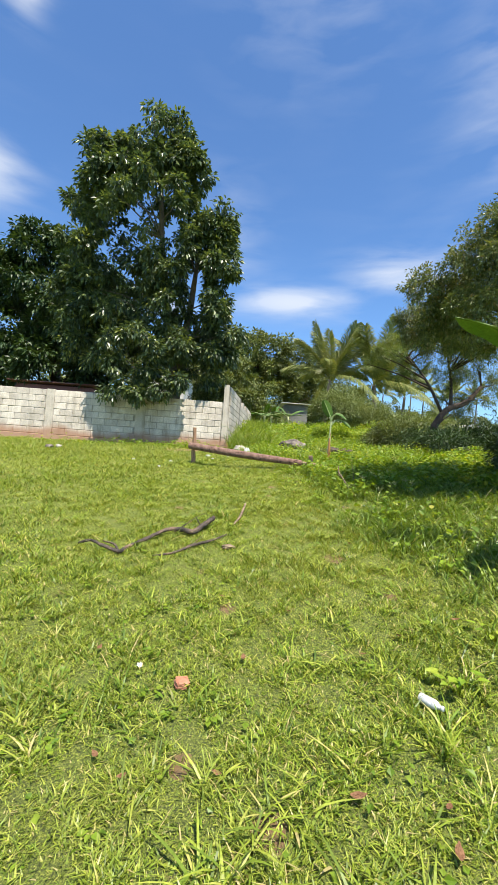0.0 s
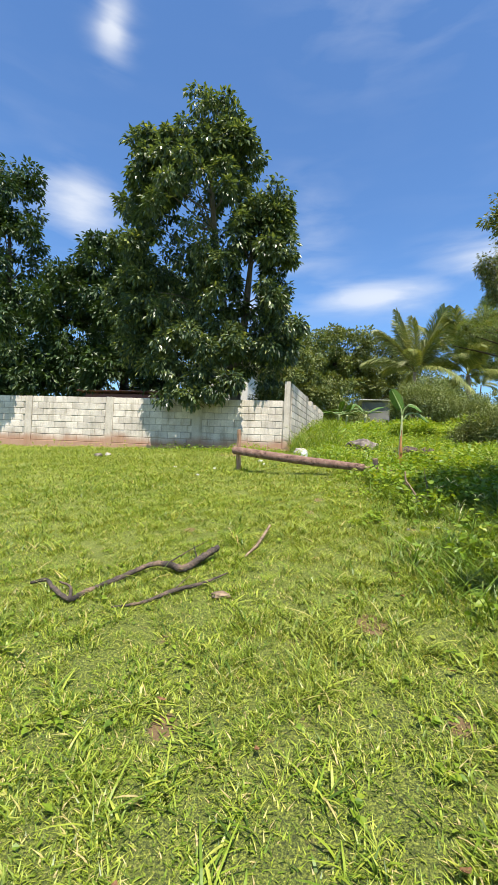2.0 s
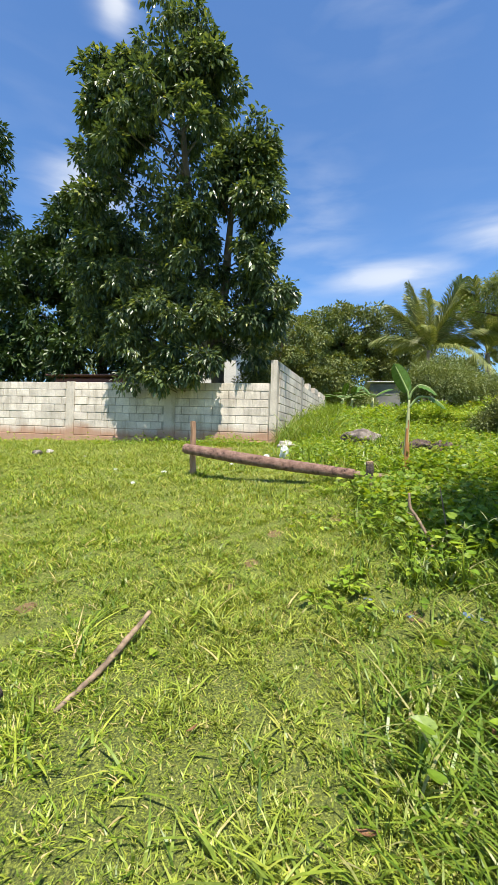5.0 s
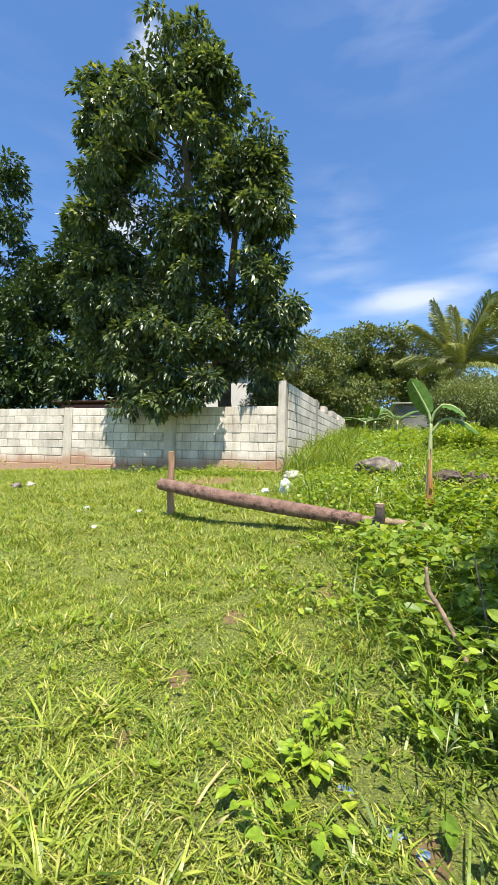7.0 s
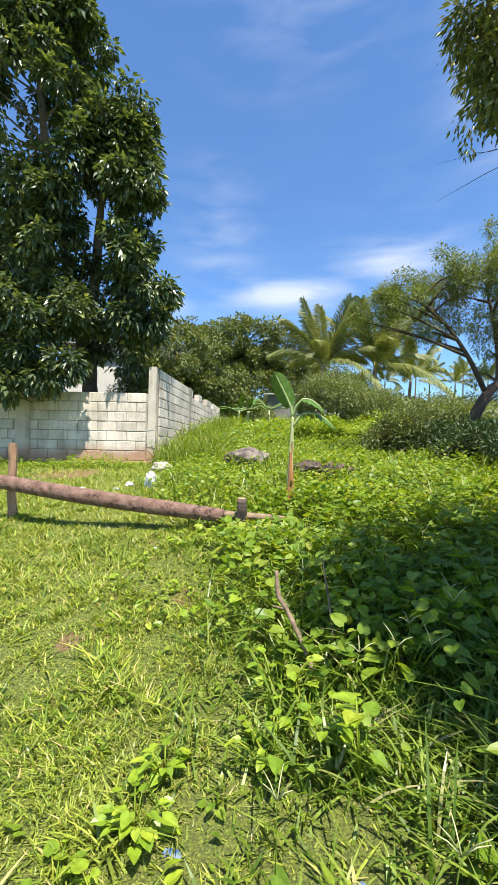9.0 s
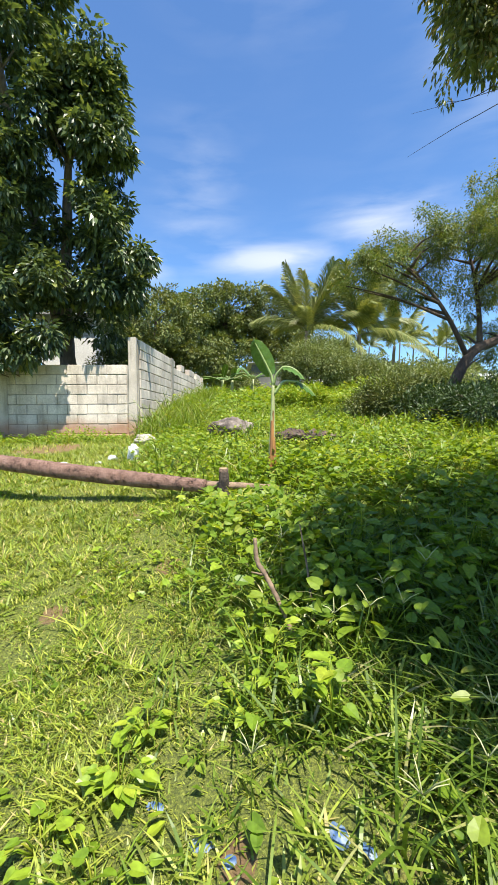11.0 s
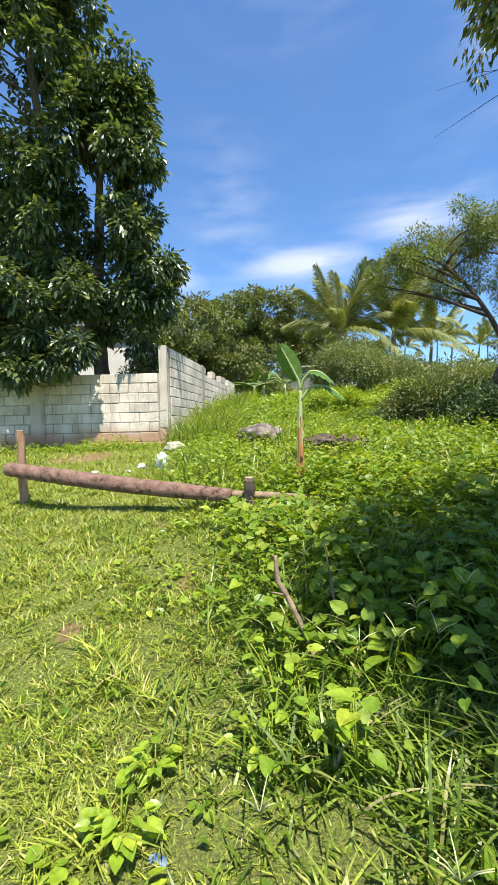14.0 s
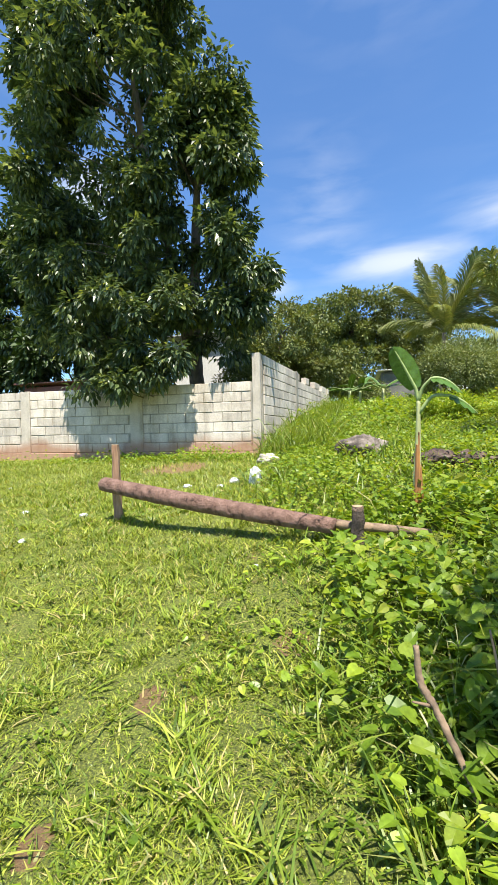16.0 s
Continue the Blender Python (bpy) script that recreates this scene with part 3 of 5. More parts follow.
blades("arching_grass", xs, ys, 0.2, 0.0105, 1.3, TALL_GRASS, "long arching grass blades at the edge of the path", 6)
xs, ys = scatter(30000, 0.9, 12, 8.5, 26, rough)
blades("rough_grass_far", xs, ys, 0.24, 0.018, 0.9, TALL_GRASS, "rough grass on the overgrown bank", 2)
xs, ys = scatter(9000, 0.85, 2.3, 12.6, 21.5, lambda x, y: np.random.uniform(0, 1, len(x)) < np.clip(1.25 - (x - 0.85) * 0.6, 0, 1))
blades("wall_side_grass", xs, ys, 0.5, 0.014, 0.95, TALL_GRASS, "long grass beside the block wall", 4)


def cover(name, n, x0, x1, y0, y1, size, height, label, density, shape=LEAF, tris=LEAF_TRIS, mat=COVER):
    xs, ys = scatter(n, x0, x1, y0, y1, lambda x, y: np.random.uniform(0, 1, len(x)) < density(x, y))
    lump = 0.5 + 0.5 * np.sin(xs * 3.1 + np.sin(ys * 2.2)) * np.sin(ys * 2.7 + 0.5)
    lump = lump * (0.6 + 0.6 * (np.sin(xs * 11 + 2 * np.sin(ys * 6)) * np.sin(ys * 10 + 1.5 * np.sin(xs * 7)) > -0.1))
    z = lay(xs, ys) + height * (0.1 + 0.9 * np.random.uniform(0, 1, len(xs))) * (0.25 + 0.95 * lump)
    a = np.random.uniform(0, 2 * np.pi, len(xs))
    ways = np.stack([np.cos(a), np.sin(a), np.random.uniform(-0.7, 0.8, len(xs))], 1)
    v, f = leaf_cloud(np.stack([xs, ys, z], 1), ways, size * np.random.uniform(0.6, 1.25, len(xs)), 0.8, shape, tris, 0.8)
    return tagged(mesh_np(name, v, f, mat), label, "ground cover", "", "stuff")


cover("ground_cover_near", 26000, 2.4, 6.0, 3.4, 9.0, 0.056, 0.26, "broad-leaved creeping ground cover, bright and dark green", lambda x, y: wild(x, y) * np.where(y < 6.4, 0.13, 1.0) * trodden(x, y), HEART, HEART_TRIS)
cover("ground_cover_bank", 60000, 0.9, 9, 8.5, 16, 0.052, 0.26, "low leafy ground cover on the bank", lambda x, y: wild(x, y), SLIM, SLIM_TRIS)
cover("ground_cover_far", 30000, 1.5, 16, 15, 30, 0.11, 0.4, "leafy undergrowth further up the bank", lambda x, y: np.full(len(x), 0.9), SLIM, SLIM_TRIS)
cover("edge_weeds", 4200, 1.5, 2.95, 6.9, 9.6, 0.036, 0.11, "low leafy weeds scattered along the log", lambda x, y: np.clip((x - 1.6) * 0.8, 0, 0.9) * trodden(x, y) * (bald(x * 2.2, y * 2.2) > -0.2), HEART, HEART_TRIS, WEED)
cover("lawn_clover", 12000, -4.5, 3.4, 1.2, 11.0, 0.03, 0.045, "small clover-like weeds in the lawn", lambda x, y: np.where(bald(x, y) < -0.1, 0.7, 0.12))
cover("wall_side_weeds", 7000, 0.95, 2.5, 13.3, 22.0, 0.075, 0.5, "leafy weeds growing up beside the block wall", lambda x, y: np.full(len(x), 0.9))
cover("wall_foot_weeds", 8500, -9, 0.6, 12.5, 13.42, 0.05, 0.2, "low weeds at the foot of the block wall", lambda x, y: np.clip((x + 5) / 5, 0.1, 1))


# ---- block walls ----
def block_mesh(name, l, h, d, b=0.008):
    bm = bmesh.new()
    box(bm, (-l / 2, -d / 2, -h / 2), (l / 2, d / 2, h / 2), b)
    for v in bm.verts:
        v.co += Vector((rnd(-1, 1), rnd(-1, 1), rnd(-1, 1))) * 0.0035
    me = bpy.data.meshes.new(name)
    bm.to_mesh(me)
    bm.free()
    me.materials.append(BLOCK)
    return me


BLOCKS = [block_mesh("concrete_block", 0.389, 0.187, 0.15) for _ in range(5)]
HALVES = [block_mesh("concrete_half_block", 0.185, 0.182, 0.15) for _ in range(3)]
THIRDS = [block_mesh("concrete_cut_block", 0.285, 0.182, 0.15) for _ in range(3)]


def lay_course(parent, start, end, z, shift, along, y_of, skip=None):
    """One course of blocks between two columns; cut blocks fill the ends."""
    s, first = start, True
    while end - s > 0.09:
        room = end - s
        if first and shift:
            l, pool = 0.2, HALVES
        elif room >= 0.38:
            l, pool = 0.4, BLOCKS
        elif room >= 0.28:
            l, pool = 0.3, THIRDS
        else:
            l, pool = 0.2, HALVES
        first = False
        mid = s + min(l, room) / 2
        if not (skip and skip(mid, z)):
            ob = new("block", random.choice(pool))
            ob.parent = parent
            p = along(mid)
            ob.matrix_basis = Matrix.Translation((p[0], p[1], z)) @ pose(0, 0, 0, rnd(-0.6, 0.6), rnd(-0.5, 0.5), p[2] + rnd(-0.5, 0.5))
            ob.location.y += rnd(-0.004, 0.004)
            if min(l, room) < l:
                ob.scale.x = min(l, room) / l
        s += l


TOP = 2.815
wall_front = thing("wall_front", (-6, 13.58, 1.2), "unplastered grey concrete block wall with red soil stains at its foot", "wall", "", "structure")
wall_front.matrix_world = Matrix.Identity(4)
bm = bmesh.new()
box(bm, (-16, 13.515, 0.6), (0.62, 13.63, TOP - 0.012))
part("mortar", bm, MORTAR, wall_front, "recessed grey mortar", False)
bm = bmesh.new()
box(bm, (-16, 13.49, 0.6), (0.62, 13.65, TOP - 1.405), 0.01)
part("footing", bm, COLUMN, wall_front, "soil-stained concrete footing", False)
COLS = [-13.2, -10.4, -7.58, -4.79, -1.97]
for cx, w in zip(COLS, (0.22, 0.22, 0.22, 0.24, 0.30)):
    bm = bmesh.new()
    box(bm, (cx - w / 2, 13.485, 0.7), (cx + w / 2, 13.66, TOP + rnd(-0.01, 0.01)))
    bmesh.ops.subdivide_edges(bm, edges=bm.edges, cuts=5)
    for v in bm.verts:
        v.co += Vector((rnd(-1, 1), rnd(-1, 0.6), rnd(-1, 1))) * 0.008
    part("column", bm, COLUMN, wall_front, "rough cast concrete column", False)
bm = bmesh.new()
box(bm, (0.59, 13.47, 0.8), (0.75, 13.67, 3.36))
bmesh.ops.subdivide_edges(bm, edges=bm.edges, cuts=6)
for v in bm.verts:
    v.co += Vector((rnd(-1, 1), rnd(-1, 1), rnd(-1, 1))) * 0.006
part("corner_column", bm, COLUMN, wall_front, "taller cast concrete corner column", False)
bays = [(a + 0.12, b - 0.13) for a, b in zip(COLS, COLS[1:] + [0.71])][1:]
for a, b in bays:
    for c in range(7):
        lay_course(wall_front, a, b, TOP - 0.1 - 0.2 * c, (c + int(a * 10)) % 2, lambda s: (s, 13.575, 0), 13.5)

# the side wall runs back up the bank
S0, S1 = Vector((0.72, 13.6, 0)), Vector((1.56, 21.3, 0))
SDIR = (S1 - S0).normalized()
SLEN = (S1 - S0).length
SANG = math.degrees(math.atan2(SDIR.y, SDIR.x))
wall_side = thing("wall_side", (0, 0, 0), "higher grey concrete block wall running uphill with an uneven top", "wall", "", "structure")
bm = bmesh.new()
for a, b, zt in ((0, SLEN * 0.36, 3.34), (SLEN * 0.36, SLEN, 3.1)):
    p0, p1 = S0 + SDIR * a, S0 + SDIR * b
    nrm = Vector((SDIR.y, -SDIR.x, 0))
    box(bm, (0, 0, 0), (1, 1, 1))
    vs = bm.verts[-8:]
    for v in vs:
        u = p0.lerp(p1, v.co.x) + nrm * (-0.045 if v.co.y < 0.5 else 0.045)
        v.co = Vector((u.x, u.y, 0.9 if v.co.z < 0.5 else zt - 0.02))
part("mortar", bm, MORTAR, wall_side, "recessed grey mortar", False)
side_at = lambda s: (S0.x + SDIR.x * s, S0.y + SDIR.y * s, SANG)
def side_skip(s, z):
    p = side_at(s)
    if z + 0.12 < gz(p[0] + 0.2, p[1]):
        return True
    if s > SLEN * 0.36 + 0.2:
        return z > 3.02 + 0.2 * (math.sin(s * 5.0) > -0.35) + 0.02
    return False
for c in range(11):
    z = 3.24 - 0.2 * c
    lay_course(wall_side, 0.06, SLEN * 0.36 - 0.1, z, c % 2, side_at, 0, side_skip)
    lay_course(wall_side, SLEN * 0.36 + 0.1, SLEN, z, (c + 1) % 2, side_at, 0, side_skip)
# narrow upright strip where the top steps down, darker than the blocks
cp = side_at(SLEN * 0.36)
bm = bmesh.new()
box(bm, (-0.1, -0.085, 1.0), (0.1, 0.085, 3.36), 0.01)
bm.transform(pose(cp[0], cp[1], 0, 0, 0, SANG))
part("column", bm, MORTAR, wall_side, "narrow upright concrete strip, darker than the blocks", False)


# ---- houses behind the wall ----
def shed(name, lo, hi, wall, roof, label, category, tilt=0.25):
    base = thing(name, ((lo[0] + hi[0]) / 2, (lo[1] + hi[1]) / 2, lo[2]), label, category)
    inv = Matrix.Translation(-base.location)
    for nm, a, b in (("front_wall", (lo[0], lo[1], lo[2]), (hi[0], lo[1] + 0.15, hi[2])), ("back_wall", (lo[0], hi[1] - 0.15, lo[2]), (hi[0], hi[1], hi[2] - tilt)),
                     ("side_wall", (lo[0], lo[1] + 0.153, lo[2]), (lo[0] + 0.15, hi[1] - 0.153, hi[2] - tilt)), ("side_wall", (hi[0] - 0.15, lo[1] + 0.153, lo[2]), (hi[0], hi[1] - 0.153, hi[2] - tilt))):
        bm = bmesh.new()
        box(bm, a, b)
        bm.transform(inv)
        part(nm, bm, wall, base, "", False)
    bm = bmesh.new()
    n = int((hi[0] - lo[0] + 0.4) / 0.08)
    top = []
    for zo in (0.0, 0.03):
        for yy, zz in ((lo[1] - 0.25, hi[2] + 0.07), (hi[1] + 0.2, hi[2] - tilt + 0.05)):
            top.append([bm.verts.new((lo[0] - 0.2 + 0.08 * i, yy, zz + zo + 0.02 * (i % 2))) for i in range(n + 1)])
    for i in range(n):
        bm.faces.new((top[2][i], top[2][i + 1], top[3][i + 1], top[3][i]))
        bm.faces.new((top[0][i + 1], top[0][i], top[1][i], top[1][i + 1]))
        bm.faces.new((top[0][i], top[0][i + 1], top[2][i + 1], top[2][i]))
    bm.transform(inv)
    part("roof", bm, roof, base, "corrugated sheet roof", False)
    return base


shed("house", (-7.6, 16.6, 1.3), (-4.6, 20.0, 3.35), MAROON, RUSTY, "small maroon-painted house behind the block wall", "house")
shed("shed", (-2.7, 17.2, 1.3), (-1.2, 20.0, 4.6), WHITEWASH, ZINC, "whitewashed shed with a zinc roof behind the wall", "shed")
shed("white_hut", (3.9, 28.0, 2.6), (5.5, 31.0, 4.75), DARK_RENDER, WHITEWASH, "grey hut with a pale flat roof among the bushes", "hut", 0.05)


def low_wall(name, a, b, z0, z1, label, bays):
    base = thing(name, (a[0], a[1], z0), label, "wall", "", "structure")
    d = Vector((b[0] - a[0], b[1] - a[1], 0))
    for i in range(bays):
        bm = bmesh.new()
        box(bm, (d.length * i / bays + 0.01, -0.08, 0), (d.length * (i + 1) / bays - 0.01, 0.08, z1 - z0 + rnd(-0.05, 0.05)), 0.02)
        ob = part("panel", bm, WHITEWASH, base, "", False)
        ob.rotation_euler.z = math.atan2(d.y, d.x)
        bm = bmesh.new()
        box(bm, (d.length * i / bays - 0.1, -0.12, 0), (d.length * i / bays + 0.1, 0.12, z1 - z0 + 0.12), 0.02)
        ob = part("pier", bm, WHITEWASH, base, "", False)
        ob.rotation_euler.z = math.atan2(d.y, d.x)


low_wall("wall_far_field", (19, 43), (44, 46), 4.2, 6.0, "long whitewashed wall at the far side of the field", 8)
low_wall("wall_far_white", (7.0, 27.6), (8.4, 27.9), 2.6, 3.95, "short whitewashed wall half hidden by bushes", 1)


# ---- trees ----
def tree(name, base, trunk, radii, blobs, clumps, per, spread, size, slim, droop, leaf, bark, label, limb_ends=30, shape=LEAF, tris=LEAF_TRIS, shell=0.55, extra=(), boughs=0, bough=0.5, clear=()):
    root = thing(name, base, label, "tree")
    inv = Matrix.Translation(-Vector(base))
    crown, c = foliage("crown", blobs, clumps, per, spread, size, slim, droop, leaf, root, shape, tris, shell, "", boughs, bough, clear)
    crown.matrix_parent_inverse = inv
    bm = bmesh.new()
    pts = smooth_path(trunk, 5)
    tube(bm, pts, lerp_list(radii, len(pts)), 10, 0.07)
    for e in extra:
        q = smooth_path(e[0], 5)
        w = lerp_list(e[1], len(q))
        tube(bm, q, w, 8, 0.07)
        pts = pts + [p for p, r in zip(q, w) if r > 0.013]
    ends = c[np.random.choice(len(c), min(limb_ends, len(c)), replace=False)]
    limbs(bm, pts, ends, max(radii[-1] * 0.6, 0.015), 0.008)
    t = part("trunk", bm, bark, root)
    t.matrix_parent_inverse = inv
    return root


crown_top = [((-3.5, 13.0, 9.75), (0.6, 0.8, 0.6)), ((-1.0, 13.0, 9.7), (0.42, 0.7, 0.75)), ((-2.0, 13.0, 8.4), (1.72, 1.6, 1.9)), ((-1.9, 13.0, 10.6), (0.8, 0.9, 0.9)), ((-2.5, 13.0, 10.2), (0.55, 0.8, 0.7)), ((-0.35, 13.4, 8.1), (0.5, 0.5, 0.6)), ((-1.3, 13.0, 10.5), (0.5, 0.6, 0.6)), ((-3.1, 13.0, 9.3), (0.8, 0.9, 0.9)), ((0.08, 13.3, 8.8), (0.28, 0.5, 0.42)), ((0.15, 13.3, 8.0), (0.3, 0.5, 0.55)), ((-3.5, 13.2, 9.2), (0.65, 1.0, 0.9)), ((0.25, 13.3, 7.0), (0.34, 0.6, 0.7)),
             ((-4.4, 13.9, 8.2), (0.6, 1.0, 1.4)), ((-0.9, 13.4, 7.4), (0.7, 0.7, 0.7)), ((-3.9, 13.6, 7.2), (0.6, 1.0, 1.4))]
crown_low = [((-2.9, 13.6, 6.2), (1.4, 1.4, 1.5)), ((0.15, 13.6, 6.4), (0.42, 0.8, 1.4)), ((0.5, 13.8, 4.9), (0.42, 0.8, 0.8)), ((-4.4, 14.0, 5.6), (0.8, 1.0, 1.2)), ((-2.1, 12.9, 3.9), (0.8, 0.5, 1.1)), ((-1.4, 13.4, 5.6), (0.7, 0.7, 1.2)), ((-0.5, 14.7, 5.2), (0.7, 0.5, 0.9)), ((-0.4, 13.9, 3.9), (0.7, 0.6, 0.5)), ((-0.2, 13.4, 4.5), (0.55, 0.4, 0.5)), ((-1.0, 13.2, 4.5), (0.5, 0.4, 0.6)), ((0.1, 13.4, 5.6), (0.35, 0.5, 0.5)), ((-1.15, 13.1, 6.4), (0.35, 0.5, 0.5)), 
             ((-3.4, 13.9, 4.3), (1.2, 1.0, 0.9)), ((0.5, 14.2, 4.5), (0.5, 0.6, 0.35)), ((-2.4, 12.95, 2.9), (0.7, 0.35, 0.4)), ((-1.3, 13.2, 3.2), (0.5, 0.4, 0.35)), ((-1.0, 13.1, 3.5), (0.45, 0.35, 0.3)), ((-1.6, 13.05, 3.3), (0.5, 0.3, 0.4))]
np.random.seed(41)
tree("broadleaf_tree", (-1.2, 15.3, 1.4), [(-1.2, 15.3, 1.2), (-1.2, 15.2, 2.8), (-1.5, 14.9, 5.0), (-1.8, 13.8, 8.0), (-1.9, 13.3, 10.5)], [0.22, 0.19, 0.15, 0.09, 0.04],
     crown_top + crown_low, 5800, 14, 0.15, 0.155, 0.47, 0.7, MANGO, BARK, "tall dense broadleaf tree with dark glossy leaves overhanging the wall", 60,
     extra=[([(-1.2, 15.2, 2.8), (-0.95, 14.4, 4.4), (-0.72, 14.0, 6.2), (-0.55, 13.8, 8.0)], [0.15, 0.13, 0.1, 0.04])], boughs=360, bough=0.38, shell=0.62,
     clear=[((-0.85, 12.0, 4.6), (-0.28, 13.9, 6.9)), ((-0.7, 12.0, 8.9), (-0.3, 14.2, 9.5)), ((-1.5, 12.0, 7.0), (-1.0, 13.9, 7.8)), ((-3.0, 12.0, 8.2), (-2.6, 13.7, 8.9)), ((-1.7, 12.0, 9.3), (-1.3, 13.8, 9.8)),
            ((-2.2, 12.0, 7.7), (-1.9, 13.8, 8.3)), ((-3.6, 12.0, 7.0), (-3.2, 13.8, 7.5)), ((-0.9, 12.0, 8.1), (-0.6, 13.8, 8.5)), ((-2.5, 12.0, 9.4), (-2.15, 13.8, 9.9)), ((-2.6, 12.0, 6.5), (-2.2, 13.7, 7.1))])
tree("shade_tree", (-6.8, 18.5, 1.4), [(-6.8, 18.5, 1.2), (-6.9, 18.4, 4.5), (-7.0, 18.3, 8.5)], [0.25, 0.18, 0.06],
     [((-7.0, 18.0, 7.4), (2.3, 1.9, 2.2)), ((-5.6, 17.6, 6.0), (1.7, 1.5, 2.2)), ((-8.8, 18.0, 6.4), (2.1, 1.8, 2.6)), ((-6.5, 17.6, 4.2), (2.4, 1.4, 1.4)), ((-7.6, 18.3, 9.2), (1.3, 1.2, 0.9)), ((-9.6, 18.0, 4.2), (1.6, 1.3, 1.3)), ((-8.7, 13.0, 4.9), (0.6, 0.5, 0.4)), ((-5.0, 17.5, 7.6), (1.0, 1.0, 1.2)), ((-9.6, 17.8, 7.6), (1.2, 1.2, 1.4))],
     3000, 15, 0.2, 0.22, 0.44, 0.65, DARK_LEAF, DARK_BARK, "dark dense tree behind the block wall", 30, SLIM, SLIM_TRIS, boughs=210, bough=0.65)
tree("shade_tree", (-12.6, 18.5, 1.3), [(-12.6, 18.5, 1.0), (-12.5, 18.3, 5.0), (-12.8, 18.2, 11.0)], [0.28, 0.2, 0.06],
     [((-12.8, 18.0, 9.4), (1.8, 1.8, 3.2)), ((-14.4, 18.0, 7.2), (2.3, 2.0, 2.8)), ((-11.3, 17.8, 5.8), (1.7, 1.6, 2.5)), ((-10.6, 17.5, 3.9), (2.0, 1.4, 1.4)), ((-12.8, 17.6, 3.9), (2.4, 1.4, 1.4)), ((-12.4, 18.0, 12.2), (1.0, 1.0, 1.4))],
     2600, 14, 0.22, 0.24, 0.42, 0.6, DARK_LEAF, DARK_BARK, "tall dark tree further along the block wall", 30, SLIM, SLIM_TRIS, boughs=180, bough=0.7)

for bx, by, top, r in ((-7, 42, 12.0, 5.0), (-2.0, 44, 13.4, 4.2), (2.2, 43, 13.6, 3.6), (5.6, 46, 13.2, 3.6), (9.5, 50, 12.0, 4.5), (15, 55, 11.0, 4.5), (22.5, 60, 9.3, 4.0), (29, 63, 9.6, 4.2), (36, 66, 9.8, 4.5), (-14, 40, 13.0, 5.5)):
    b = gz(bx, by)
    blobs = [((bx, by, top - r * 0.75), (r, r * 0.9, r * 0.75)), ((bx - r * 0.5, by - 1.5, b + (top - b) * 0.42), (r * 0.9, r * 0.7, (top - b) * 0.36)), ((bx + r * 0.5, by - 1.0, b + (top - b) * 0.4), (r * 0.9, r * 0.7, (top - b) * 0.36)),
             ((bx + r * 0.4, by - 1, top - r * 0.5), (r * 0.55, r * 0.5, r * 0.4))]
    tree("hill_tree", (bx, by, b), [(bx, by, b - 0.3), (bx + 0.2, by, (b + top) / 2), (bx, by, top - 1.5)], [0.4, 0.3, 0.1], blobs, 1800, 12, 0.32, 0.26, 0.55, 0.25, HILL_LEAF, DARK_BARK,
         "large round-crowned tree on the rise behind", 14, SLIM, SLIM_TRIS, 0.75, boughs=130, bough=0.24 * r)
# trees just behind the side wall
tree("wall_tree", (-1.0, 25.5, 1.6), [(-1.0, 25.5, 1.4), (-0.9, 25.4, 4.0), (-0.8, 25.3, 7.0)], [0.22, 0.16, 0.05],
     [((-0.8, 25, 6.0), (2.2, 1.8, 1.9)), ((0.6, 25, 4.8), (1.5, 1.4, 1.5)), ((-2.2, 25, 4.8), (2.0, 1.6, 1.8)), ((1.6, 26, 4.2), (1.3, 1.2, 1.4))], 2000, 14, 0.2, 0.17, 0.45, 0.4, HILL_LEAF, DARK_BARK, "dark leafy tree beyond the side wall", 20, SLIM, SLIM_TRIS, boughs=80, bough=0.6)


def bush(name, x, y, r, h, clumps, size, leaf, label, slim=0.4, per=20, lift=0.0):
    root = thing(name, on(x, y), label, "bush")
    b = gz(x, y) + lift
    blobs = [((x, y, b + h * 0.42), (r * 0.7, r * 0.7, h * 0.42))]
    for i in range(11):
        a = i * 2.4
        d = r * rnd(0.35, 0.8)
        top = h * rnd(0.45, 0.95) * (1.1 - 0.45 * d / r)
        blobs.append(((x + d * math.cos(a), y + d * 0.8 * math.sin(a), b + top * 0.62), (r * rnd(0.22, 0.38), r * rnd(0.22, 0.35), top * 0.42)))
    f, c = foliage("leaves", blobs, clumps, per, 0.16 * max(r, 0.5), size, slim, 0.05, leaf, root, SLIM, SLIM_TRIS, 0.5)
    f.matrix_parent_inverse = Matrix.Translation(-root.location)
    bm = bmesh.new()
    for e in c[np.random.choice(len(c), 10, replace=False)]:
        s = on(x + rnd(-0.15, 0.15), y + rnd(-0.15, 0.15), -0.05)
        q = smooth_path([s, s.lerp(Vector(e), 0.5) + Vector((rnd(-0.1, 0.1), rnd(-0.1, 0.1), 0.1)), e], 4)
        tube(bm, q, lerp_list([0.03, 0.008], len(q)), 5, 0.1)
    t = part("stems", bm, DARK_BARK, root)
    t.matrix_parent_inverse = Matrix.Translation(-root.location)


